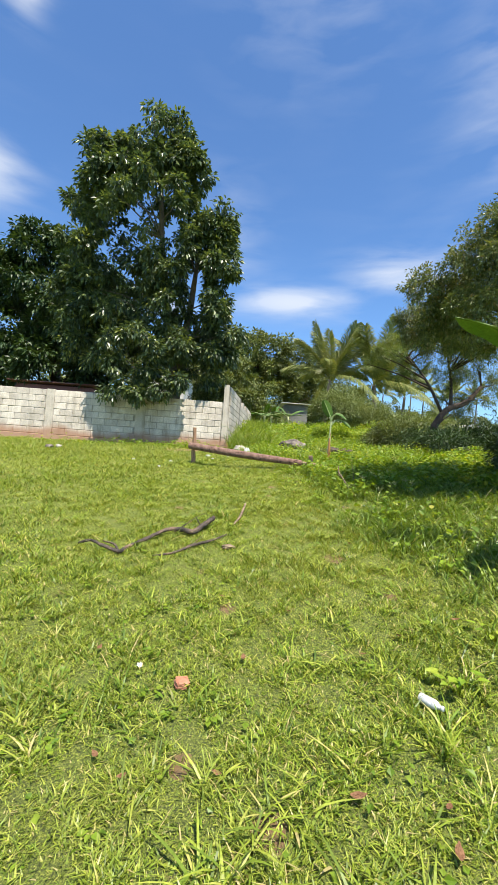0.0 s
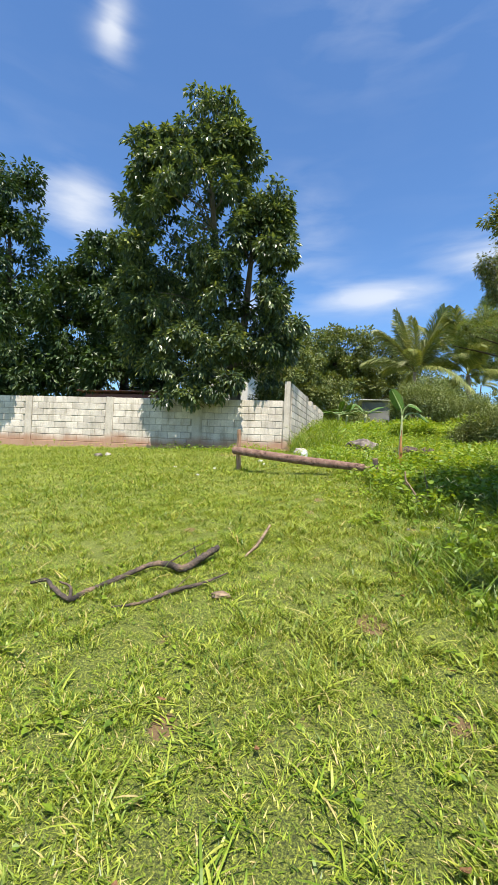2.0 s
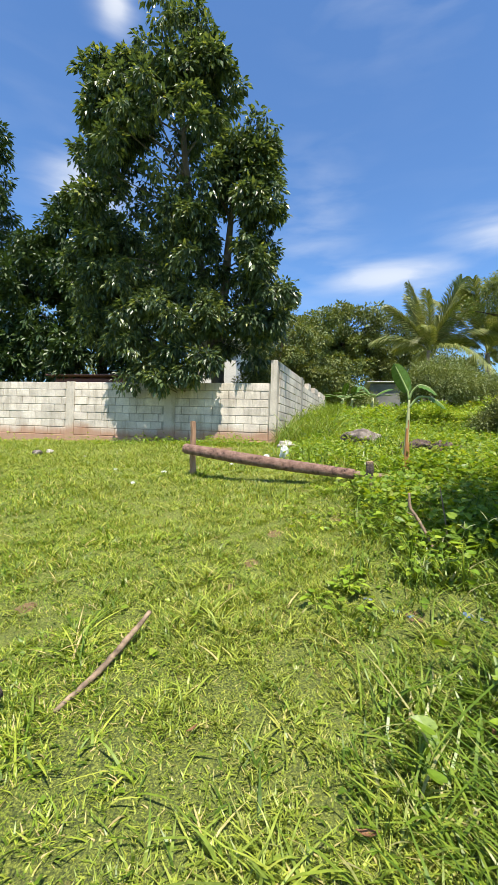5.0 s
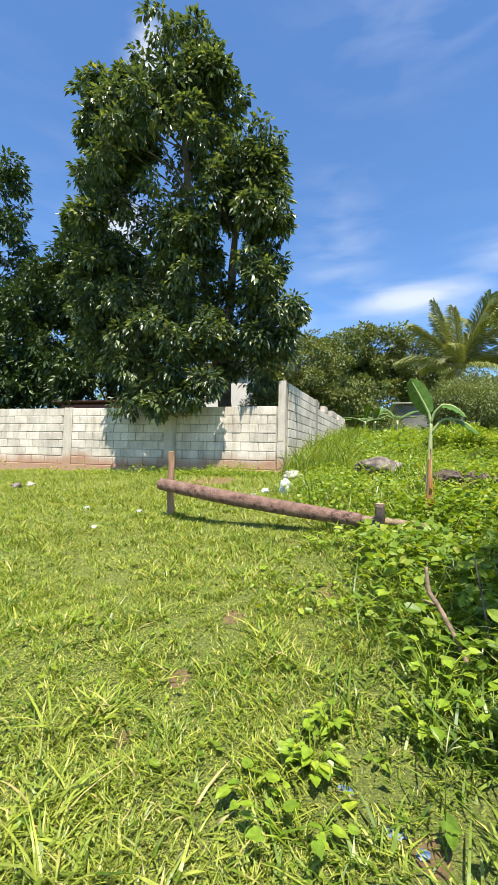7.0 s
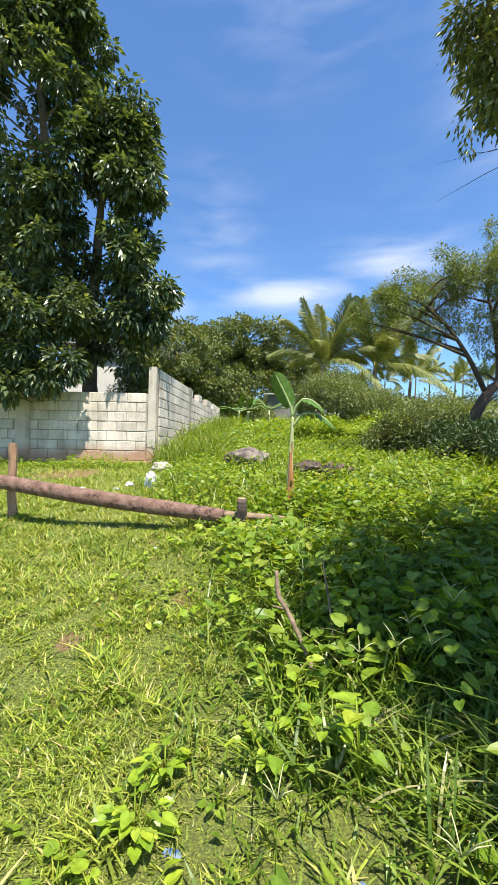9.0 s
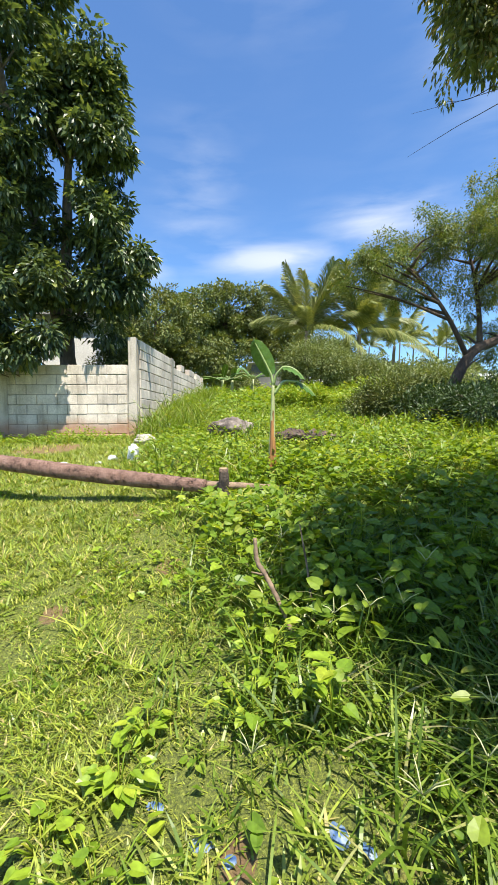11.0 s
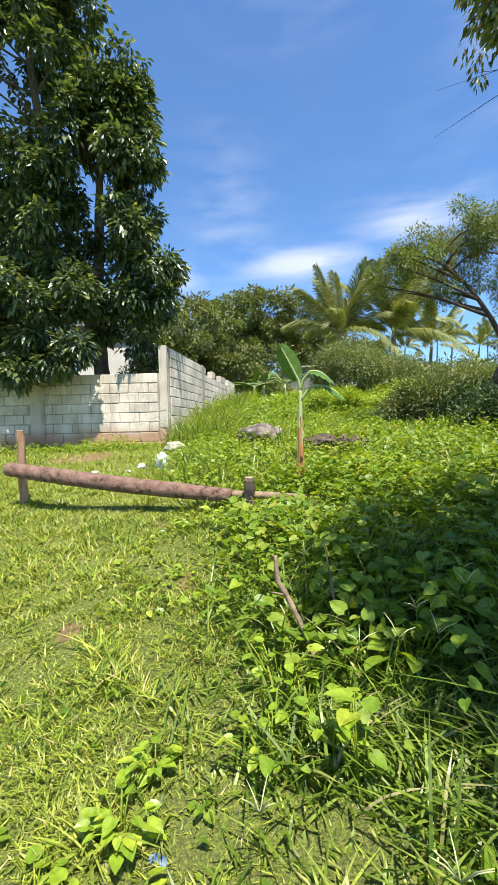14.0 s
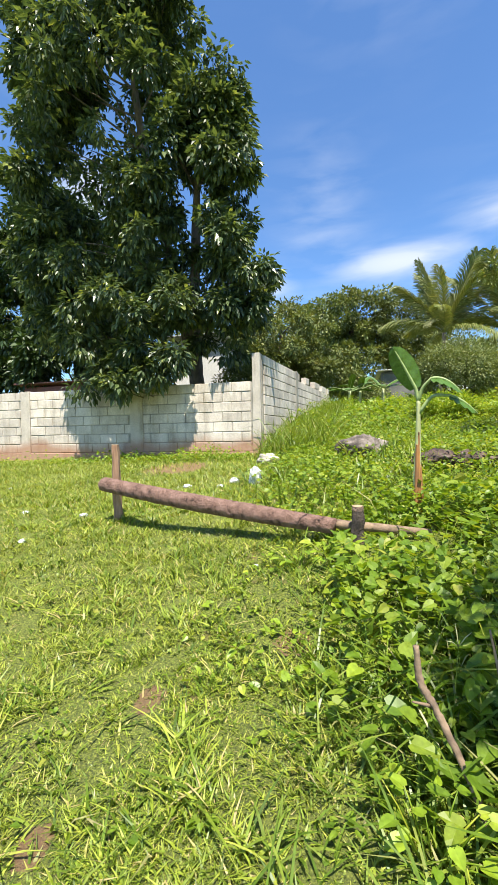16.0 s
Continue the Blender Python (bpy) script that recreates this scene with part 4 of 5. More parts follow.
bush("round_bush", 5.9, 20.3, 1.5, 2.7, 900, 0.09, SHRUB_LEAF, "large round grey-green bush")
bush("round_bush", 7.9, 21.0, 1.1, 1.7, 480, 0.09, SHRUB_LEAF, "smaller yellow-green bush beside the palm")
bush("low_bush", 2.9, 28.0, 1.6, 1.9, 560, 0.1, SHRUB_LEAF, "grey-green bush behind the end of the side wall")
bush("low_bush", -0.1, 15.1, 0.65, 3.1, 520, 0.09, SHRUB_LEAF, "green shrub behind the corner of the block wall")
bush("low_bush", 8.6, 17.0, 1.6, 1.3, 420, 0.1, SHRUB_LEAF, "scrubby bush on the bank")
bush("low_bush", 5.6, 12.7, 0.85, 1.15, 700, 0.06, HILL_LEAF, "dense scrub round the foot of the leaning tree")
# dark leaf colour of the next three bushes stands in for crown shade
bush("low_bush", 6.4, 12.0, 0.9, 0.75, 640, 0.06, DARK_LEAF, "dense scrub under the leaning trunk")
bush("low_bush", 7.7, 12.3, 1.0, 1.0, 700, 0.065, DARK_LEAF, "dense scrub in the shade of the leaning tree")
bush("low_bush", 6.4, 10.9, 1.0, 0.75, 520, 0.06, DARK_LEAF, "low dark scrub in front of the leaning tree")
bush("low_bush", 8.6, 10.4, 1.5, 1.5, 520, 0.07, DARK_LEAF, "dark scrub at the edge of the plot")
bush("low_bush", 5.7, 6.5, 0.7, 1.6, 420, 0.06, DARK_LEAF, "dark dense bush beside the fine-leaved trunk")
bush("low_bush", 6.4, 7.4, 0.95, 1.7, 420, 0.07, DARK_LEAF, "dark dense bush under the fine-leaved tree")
bush("low_bush", 11.5, 15.5, 2.0, 0.9, 380, 0.1, SHRUB_LEAF, "sunlit scrub towards the field")
bush("low_bush", 4.6, 15.6, 0.8, 0.8, 260, 0.08, WEED, "bright green bush on the bank")
bush("low_bush", 6.2, 15.2, 0.9, 0.9, 300, 0.08, WEED, "bright green bush in the undergrowth")

# leaning tree on the bank
lt = [(6.7, 12.45, 1.5), (6.75, 12.5, 2.1), (6.95, 12.55, 2.6), (7.3, 12.65, 3.0), (7.9, 12.8, 3.25), (8.4, 12.9, 3.8)]
tree("leaning_tree", on(6.7, 12.45), lt, [0.125, 0.105, 0.1, 0.09, 0.08, 0.05],
     [((5.5, 12.6, 4.6), (0.6, 0.8, 0.4)), ((6.3, 12.6, 4.9), (0.8, 0.9, 0.55)), ((7.1, 12.7, 5.1), (0.9, 1.0, 0.7)), ((8.2, 12.9, 5.3), (1.2, 1.2, 1.0)), ((8.9, 13.0, 4.1), (1.1, 1.0, 0.9)), ((5.05, 12.6, 4.25), (0.3, 0.5, 0.3)), ((7.4, 12.8, 4.1), (0.8, 0.7, 0.5)), ((6.2, 12.8, 4.1), (0.6, 0.6, 0.3)),
      # lumps at y below 12 are added, mostly out of view, to shade the scrub
      ((7.9, 12.7, 6.2), (0.8, 0.8, 0.4)), ((7.4, 11.2, 4.9), (0.6, 0.8, 0.5)), ((8.2, 10.7, 5.0), (0.9, 0.9, 0.6)), ((7.3, 11.9, 4.7), (0.7, 0.6, 0.5)), ((7.8, 13.4, 3.2), (0.8, 0.5, 0.5))],
     5600, 15, 0.11, 0.05, 0.4, 0.35, FINE_LEAF, DARK_BARK, "leaning small-leaved tree with a bent dark trunk", 45, SLIM, SLIM_TRIS, 0.2,
     extra=[([(7.1, 12.6, 2.85), (6.7, 12.5, 3.5), (6.35, 12.5, 4.0), (5.9, 12.6, 4.6)], [0.055, 0.042, 0.032, 0.014]), ([(7.4, 12.7, 3.05), (7.35, 12.7, 3.9), (7.1, 12.7, 5.1)], [0.06, 0.042, 0.018])], boughs=230, bough=0.27)
# fine-leaved tree that overhangs the rough at the edge of the plot
# boughs_high: unseen from the path, added for their shade on the rough
boughs_high = [((4.6, 3.9, 6.2), (0.55, 0.5, 0.3)), ((4.85, 4.2, 6.5), (0.55, 0.5, 0.3)), ((5.1, 4.1, 6.1), (0.6, 0.5, 0.35)), ((5.6, 4.2, 6.3), (0.7, 0.6, 0.4))]
boughs_side = [((5.1, 6.2, 4.3), (1.0, 1.1, 0.8)), ((4.3, 6.1, 3.8), (0.5, 0.8, 0.55)), ((6.2, 6.3, 4.0), (1.0, 1.1, 1.1)), ((3.9, 6.1, 3.4), (0.32, 0.6, 0.3)), ((4.6, 6.2, 3.2), (0.7, 0.8, 0.4)), ((5.0, 6.1, 5.0), (0.5, 0.7, 0.35)), ((6.1, 6.3, 2.9), (0.9, 0.9, 0.7)), ((3.78, 6.2, 3.2), (0.22, 0.35, 0.28)), ((3.75, 6.0, 3.3), (0.22, 0.3, 0.3)), ((3.95, 6.2, 3.05), (0.3, 0.4, 0.25)), ((4.1, 6.1, 3.5), (0.4, 0.5, 0.35))]
boughs_front = [((3.95, 5.2, 3.9), (0.3, 0.35, 0.25)), ((4.4, 5.2, 4.2), (0.6, 0.5, 0.4)), ((3.45, 5.75, 3.6), (0.2, 0.3, 0.2)), ((4.1, 5.1, 3.6), (0.55, 0.6, 0.45)), ((4.9, 5.3, 3.9), (0.8, 0.6, 0.6)), ((5.6, 5.2, 3.3), (0.7, 0.6, 0.6)), ((3.98, 5.2, 3.1), (0.3, 0.5, 0.3)), ((4.5, 5.3, 3.4), (0.6, 0.6, 0.45)), ((5.2, 5.5, 3.4), (0.8, 0.7, 0.5))]
nt_ = [(6.1, 6.9, 0.8), (6.0, 6.8, 2.1), (5.8, 6.6, 3.2), (5.4, 6.4, 4.3)]
overhang = tree("overhanging_tree", on(6.1, 6.9), nt_, [0.13, 0.11, 0.08, 0.03],
     boughs_high + boughs_side + boughs_front,
     7600, 15, 0.06, 0.044, 0.45, 0.4, NEAR_LEAF, DARK_BARK, "fine-leaved tree overhanging the edge of the plot", 45, SLIM, SLIM_TRIS, 0.2,
     extra=[([(5.8, 6.6, 3.2), (5.6, 5.4, 5.2), (5.0, 4.4, 6.4)], [0.05, 0.03, 0.012]), ([(5.8, 6.6, 3.2), (4.9, 6.5, 3.3), (4.1, 6.45, 3.1), (3.55, 6.4, 2.8), (3.41, 6.4, 2.72), (3.28, 6.4, 2.64)], [0.03, 0.009, 0.003, 0.0014, 0.001, 0.0004]), ([(4.3, 6.47, 3.15), (3.9, 6.45, 3.02), (3.55, 6.4, 2.87), (3.3, 6.42, 2.81)], [0.003, 0.0018, 0.001, 0.0004]), ([(4.0, 6.46, 3.05), (3.7, 6.4, 2.95), (3.5, 6.36, 2.83), (3.4, 6.34, 2.8)], [0.003, 0.002, 0.0012, 0.0006]), ([(5.4, 6.4, 4.3), (4.6, 6.5, 4.0), (3.8, 6.5, 3.6), (3.45, 6.42, 3.2)], [0.02, 0.012, 0.006, 0.002])], boughs=560, bough=0.2)
hanging = [((3.41, 6.4, 3.38), (0.09, 0.16, 0.12)), ((3.53, 6.42, 3.32), (0.13, 0.2, 0.15)), ((3.5, 6.4, 3.18), (0.08, 0.14, 0.12)), ((3.55, 6.4, 3.07), (0.06, 0.12, 0.11)), ((3.66, 6.45, 3.24), (0.14, 0.2, 0.18)),
           ((3.75, 6.6, 3.6), (0.3, 0.35, 0.2)), ((3.9, 6.9, 3.55), (0.35, 0.35, 0.25)), ((3.85, 6.5, 3.3), (0.2, 0.25, 0.22))]
spray, _ = foliage("hanging_spray", hanging, 480, 15, 0.05, 0.036, 0.36, 0.8, NEAR_LEAF, overhang, SLIM, SLIM_TRIS, 0.15)
spray.matrix_parent_inverse = Matrix.Translation(-overhang.location)



# ---- palms ----
def frond_mesh(name, length, rise, fall, leaflet):
    """A coconut frond along +x: an arched rib with hanging leaflets."""
    v, f = [], []
    n = 34
    pts = [Vector((length * math.cos(rise) * t, 0, length * (math.sin(rise) * t - fall * t * t))) for t in np.linspace(0, 1, n)]
    for i in range(n - 1):
        a, b = pts[i], pts[i + 1]
        w = 0.017 * (1 - i / n) + 0.004
        k = len(v)
        v += [a + Vector((0, w, 0)), a + Vector((0, -w, 0)), b + Vector((0, -w, 0)), b + Vector((0, w, 0)), a + Vector((0, 0, -w)), b + Vector((0, 0, -w))]
        f += [(k, k + 1, k + 2), (k, k + 2, k + 3), (k, k + 4, k + 1), (k + 2, k + 5, k + 3)]
        if i < 3:
            continue
        d = (b - a).normalized()
        s = leaflet * math.sin(math.pi * min(1, 0.18 + 0.8 * i / n)) ** 0.6
        for side in (1, -1):
            for e in (0, 0.25, 0.5, 0.75):
                q = a.lerp(b, e)
                o = (d * 0.95 + Vector((0, side * 0.6, 0)) + Vector((0, 0, rnd(-0.45, -0.05)))).normalized() * s * rnd(0.8, 1.1)
                m = q + o * 0.5 + Vector((0, 0, 0.04))
                tip = q + o + Vector((0, 0, -0.22 * s))
                k = len(v)
                wv = d * 0.017
                v += [q - wv, q + wv, m + wv, m - wv, tip]
                f += [(k, k + 1, k + 2), (k, k + 2, k + 3), (k + 3, k + 2, k + 4)]
    me = bpy.data.meshes.new(name)
    me.from_pydata([tuple(p) for p in v], [], f)
    me.materials.append(PALM_LEAF)
    return me


FRONDS = [frond_mesh("frond", 3.1, r, fl, 0.72) for r, fl in ((1.3, 0.16), (1.05, 0.3), (0.7, 0.52), (0.3, 0.7), (1.0, 0.2))]


def palm(x, y, crown_z, count, scale, label, lean=0.3, group="", tall=False):
    base = on(x - lean, y)
    root = thing("coconut_palm", base, label, "palm tree", group)
    bm = bmesh.new()
    h = crown_z - base.z
    pts = smooth_path([(0, 0, -0.2), (lean * 0.5, 0, h * 0.5), (lean, 0, h)], 8)
    tube(bm, pts, [0.085 * scale * (1.25 - 0.45 * i / len(pts)) * (1 + 0.06 * (i % 2)) for i in range(len(pts))], 10, 0.03)
    part("trunk", bm, PALM_BARK, root, "ringed grey palm trunk")
    for i in range(count):
        t = i / count
        me = FRONDS[0] if t < 0.25 else FRONDS[4] if t < 0.4 else FRONDS[1] if t < 0.65 else FRONDS[2] if t < 0.88 else FRONDS[3]
        ob = new("frond", me)
        ob.parent = root
        s = scale * rnd(0.85, 1.1)
        ob.matrix_basis = Matrix.Translation((lean, 0, h)) @ pose(0, 0, 0, rnd(-25, 25), 0, i * 137.5 + rnd(-12, 12)) @ Matrix.Diagonal((s, s, s, 1))
    return root


palm(7.85, 33.0, 7.6, 20, 1.62, "young coconut palm with arching yellow-green fronds")
palm(11.5, 33.5, 7.5, 20, 2.0, "coconut palm with drooping yellowed fronds", -0.3)
palm(15.0, 36.0, 7.2, 14, 1.4, "coconut palm half hidden behind the leaning tree", 0.2)
for px, py, pz in ((22, 52, 10.5), (24.5, 54, 11.2), (27, 53, 10.0), (29.5, 56, 11.5), (19.5, 55, 10.4), (32, 55, 10.8)):
    palm(px, py, pz, 11, 0.95, "tall thin coconut palm far off across the field", rnd(-0.6, 0.6), "palms across the field")


# ---- banana plants ----
def banana_blade(bm, start, way, length, width, sag, fold, twist=0.0, torn=0):
    """A broad leaf blade along a drooping midrib; fold lifts (or drops) the two halves."""
    way = Vector(way).normalized()
    side = way.cross(Vector((0, 0, 1))).normalized()
    side = Matrix.Rotation(twist, 3, way) @ side
    n, m = 12, 3
    rows, mids = [], []
    for i in range(n + 1):
        t = i / n
        c = Vector(start) + way * length * t + Vector((0, 0, -sag * length * t * t))
        w = width / 2 * (math.sin(math.pi * min(1.0, 0.06 + 0.94 * t)) ** 0.45 if t < 1 else 0.05)
        nrm = side.cross(way)
        mids.append(c)
        rows.append([c + side * w * (j / m) * math.cos(fold) + nrm * w * abs(j / m) * math.sin(fold) + nrm * 0.008 * math.sin(i * 2.1 + j) for j in range(-m, m + 1)])
    vs = [[bm.verts.new(p) for p in r] for r in rows]
    for i in range(n):
        for j in range(2 * m):
            bm.faces.new((vs[i][j], vs[i][j + 1], vs[i + 1][j + 1], vs[i + 1][j]))
    return mids


def banana_leaf(root, stalk, way, length, width, sag, fold, twist=0.0):
    inv = Matrix.Translation(-root.location)
    bm = bmesh.new()
    mids = banana_blade(bm, stalk[-1], way, length, width, sag, fold, twist)
    leaf = part("leaf", bm, BANANA_LEAF, root)
    leaf.matrix_parent_inverse = inv
    bm = bmesh.new()
    q = smooth_path(stalk, 4)
    tube(bm, q + mids[1:], lerp_list([0.016, 0.012, 0.009, 0.003], len(q) + len(mids) - 1), 6)
    rib = part("midrib", bm, BANANA_RIB, leaf, "pale green midrib")
    rib.matrix_parent_inverse = Matrix.Identity(4)


bx, by = 3.03, 8.95
bz = gz(bx, by)
banana = thing("banana_plant", (bx, by, bz), "young banana plant with a pale stem and dry orange sheaths", "banana plant")
binv = Matrix.Translation(-banana.location)
bm = bmesh.new()
q = smooth_path([(bx - 0.01, by, bz - 0.05), (bx, by - 0.005, bz + 0.35), (bx + 0.01, by, bz + 0.65), (bx + 0.015, by, bz + 0.92)], 6)
tube(bm, q, lerp_list([0.034, 0.028, 0.02, 0.014], len(q)), 12, 0.04)
part("stem", bm, BANANA_STEM, banana, "pale green stem").matrix_parent_inverse = binv
for a, h0, h1, r in ((-1.9, -0.03, 0.52, 0.017), (-0.7, -0.03, 0.36, 0.019), (0.5, -0.03, 0.44, 0.017), (1.9, -0.03, 0.5, 0.017), (3.3, -0.03, 0.3, 0.02), (-1.2, 0.05, 0.62, 0.011)):
    bm = bmesh.new()
    cs, sn = math.cos(a), math.sin(a)
    q = smooth_path([(bx - 0.008 + cs * 0.029, by + sn * 0.029, bz + h0), (bx + cs * 0.025, by + sn * 0.025, bz + h0 * 0.5 + h1 * 0.5), (bx + 0.004 + cs * 0.02, by + sn * 0.02, bz + h1), (bx + cs * 0.034, by + sn * 0.034, bz + h1 + 0.03)], 5)
    tube(bm, q, lerp_list([r * 1.25, r * 1.1, r * 0.65, 0.003], len(q)), 7, 0.16)
    part("sheath", bm, BANANA_SHEATH, banana, "dry orange-brown leaf sheath").matrix_parent_inverse = binv
top = Vector((bx + 0.015, by, bz + 0.9))
banana_leaf(banana, [top, top + Vector((-0.02, 0, 0.1))], (-0.42, -0.1, 0.85), 0.4, 0.19, 0.05, 0.25, 1.2)
banana_leaf(banana, [top, top + Vector((0.03, -0.02, 0.1)), top + Vector((0.09, -0.05, 0.17))], (0.8, -0.3, 0.15), 0.22, 0.15, 0.75, -0.7)
banana_leaf(banana, [top - Vector((0, 0, 0.1)), top + Vector((0.1, -0.02, 0.03)), top + Vector((0.22, -0.05, 0.03))], (1, -0.2, -0.3), 0.2, 0.13, 0.45, -0.6)

for sx, sy, n, sc in ((2.35, 22.2, 5, 0.95), (2.75, 22.6, 5, 1.0), (3.6, 22.4, 5, 0.9)):
    sz = gz(sx, sy)
    bp = thing("banana_plant", (sx, sy, sz), "small banana clump at the top of the bank", "banana plant", "banana clump on the bank")
    inv = Matrix.Translation(-bp.location)
    bm = bmesh.new()
    tube(bm, [(sx, sy, sz - 0.05), (sx, sy, sz + 0.4 * sc), (sx + 0.03, sy, sz + 0.8 * sc)], [0.08, 0.06, 0.04], 8, 0.05)
    part("stem", bm, BANANA_STEM, bp).matrix_parent_inverse = inv
    for i in range(n):
        a = i * 2.4 + rnd(-0.3, 0.3)
        t0 = Vector((sx + 0.02, sy, sz + 0.75 * sc))
        d = Vector((math.cos(a), math.sin(a) * 0.6, rnd(0.2, 1.1)))
        banana_leaf(bp, [t0, t0 + d * 0.18 * sc], d, 1.0 * sc, 0.26 * sc, 0.35, -0.3, rnd(-0.5, 0.5))

# big banana plant whose leaf hangs in over the path's edge
gx_, gy_ = 4.55, 3.85
gb = thing("banana_plant", on(gx_, gy_), "tall banana plant with long arching leaves", "banana plant")
ginv = Matrix.Translation(-gb.location)
g0 = gb.location.z
bm = bmesh.new()
q = smooth_path([(gx_, gy_, g0 - 0.05), (gx_, gy_, g0 + 0.6), (gx_ - 0.03, gy_, g0 + 1.15)], 5)
tube(bm, q, lerp_list([0.13, 0.11, 0.07], len(q)), 12, 0.03)
part("stem", bm, BANANA_STEM, gb).matrix_parent_inverse = ginv
gt = Vector((gx_ - 0.03, gy_, g0 + 1.1))
banana_leaf(gb, [gt, gt + Vector((-0.15, -0.02, 0.25)), Vector((4.1, 3.82, 2.05))], (-1, -0.08, 0.62), 1.4, 0.30, 0.24, -0.55, 0.1)
banana_leaf(gb, [gt, gt + Vector((0.0, 0.1, 0.3)), gt + Vector((0.1, 0.3, 0.5))], (0.45, 0.8, 0.5), 1.5, 0.42, 0.4, -0.4)
banana_leaf(gb, [gt, gt + Vector((0.1, 0.0, 0.3)), gt + Vector((0.35, 0.1, 0.4))], (0.9, 0.3, 0.5), 1.5, 0.42, 0.45, -0.4)
banana_leaf(gb, [gt, gt + Vector((0.0, -0.1, 0.3)), gt + Vector((0.1, -0.3, 0.45))], (0.4, -0.9, 0.5), 1.4, 0.4, 0.4, -0.4)

# one more leaf, unseen from the path, added to cast a shadow on the lawn
banana_leaf(gb, [gt, gt + Vector((-0.1, -0.1, 0.3)), gt + Vector((-0.35, -0.25, 0.5))], (-0.8, -0.62, 0.25), 1.15, 0.36, 0.3, -0.3)


# ---- log barrier ----
log = thing("log", (1.3, 8.6, 1.1), "pitted reddish-brown palm log lying across low posts", "log")
linv = Matrix.Translation(-log.location)
L0, L1 = Vector((0.17, 8.97, 1.31)), Vector((2.40, 8.34, 1.115))
bm = bmesh.new()
n = 150
pts = [L0.lerp(L1, i / n) + Vector((0, 0, -0.016 * math.sin(math.pi * i / n))) for i in range(n + 1)]
rings = tube(bm, pts, lerp_list([0.068, 0.073, 0.072, 0.068, 0.056], n + 1), 18, 0.015)
for i, ring in enumerate(rings):
    for k2, v in enumerate(ring):
        if (i % 4 == 0 and (k2 + i // 4 * 2) % 5 == 0) or random.random() < 0.02:
            v.co = v.co.lerp(pts[i], rnd(0.12, 0.28))
        elif i % 4 == 2:
            v.co = v.co.lerp(pts[i], -0.03)
part("bark", bm, LOG_BARK, log, "pitted bark").matrix_parent_inverse = linv
bm = bmesh.new()
d = (L1 - L0).normalized()
tube(bm, [L0 - d * 0.004, L0 + d * 0.01], [0.058, 0.06], 16, 0.03)
part("cut_end", bm, CUT_WOOD, log, "pale sawn end").matrix_parent_inverse = linv

bm = bmesh.new()
pole = [Vector((2.34, 8.42, 1.12)), Vector((2.65, 8.385, 1.105)), Vector((3.05, 8.41, 1.08))]
q = smooth_path(pole, 6)
tube(bm, q, lerp_list([0.03, 0.034, 0.03, 0.02], len(q)), 10, 0.09)
tagged(part("pole", bm, PALE_WOOD), "thin weathered pole continuing the log barrier", "pole")


def post(x, y, h, r, mat, label, square=False, lean=(0, 0)):
    root = thing("post", on(x, y), label, "post")
    bm = bmesh.new()
    n = 10
    pts = [Vector((lean[0] * i / n + 0.004 * math.sin(i), lean[1] * i / n, -0.08 + (h + 0.08) * i / n)) for i in range(n + 1)]
    tube(bm, pts, [r * (1.1 - 0.2 * i / n) for i in range(n + 1)], 5 if square else 12, 0.1)
    part("shaft", bm, mat, root, "", not square)
    bm = bmesh.new()
    tube(bm, [pts[-1], pts[-1] + Vector((0, 0, 0.006))], [r * 0.86, r * 0.82], 5 if square else 12, 0.05)
    part("top", bm, CUT_WOOD, root, "pale cut top")


post(0.26, 9.07, 0.74, 0.045, POST_WOOD, "split reddish wooden post holding the log", True, (-0.02, 0))
post(2.56, 8.30, 0.27, 0.044, DEAD_WOOD, "short round stump post beside the log", False, (0.0, 0))


# ---- fallen branches and sticks ----
def branch(name, pts, radii, mat, label, twigs=(), cut=None):
    root = thing(name, pts[0], label, "branch")
    inv = Matrix.Translation(-Vector(pts[0]))
    bm = bmesh.new()
    q = smooth_path(pts, 12)
    tube(bm, q, lerp_list(radii, len(q)), 9, 0.22)
    part("wood", bm, mat, root).matrix_parent_inverse = inv
    for tw, rr in twigs:
        bm = bmesh.new()
        q = smooth_path(tw, 5)
        tube(bm, q, lerp_list(rr, len(q)), 6, 0.12)
        part("twig", bm, mat, root).matrix_parent_inverse = inv


B = [(-0.23, 4.26, 0.03), (-0.12, 4.28, 0.05), (0.02, 4.16, 0.05), (0.2, 4.07, 0.03), (0.22, 4.2, 0.02), (0.36, 4.42, 0.04), (0.52, 4.64, 0.06), (0.68, 4.62, 0.06), (0.79, 4.6, 0.04), (0.88, 4.74, 0.06), (0.97, 4.9, 0.09)]
branch("fallen_branch", [on(*b) for b in B], [0.010, 0.013, 0.015, 0.017, 0.016, 0.018, 0.019, 0.024, 0.027, 0.026, 0.025], DEAD_WOOD, "crooked dark dead branch lying on the lawn",
       [([on(0.6, 4.63, 0.04), on(0.74, 4.85, 0.08), on(0.85, 5.05, 0.1)], [0.007, 0.002]), ([on(0.2, 4.07, 0.02), on(0.12, 4.2, 0.05), on(0.0, 4.25, 0.06)], [0.014, 0.006]), ([on(0.86, 4.72, 0.05), on(0.78, 4.86, 0.12)], [0.008, 0.003])])
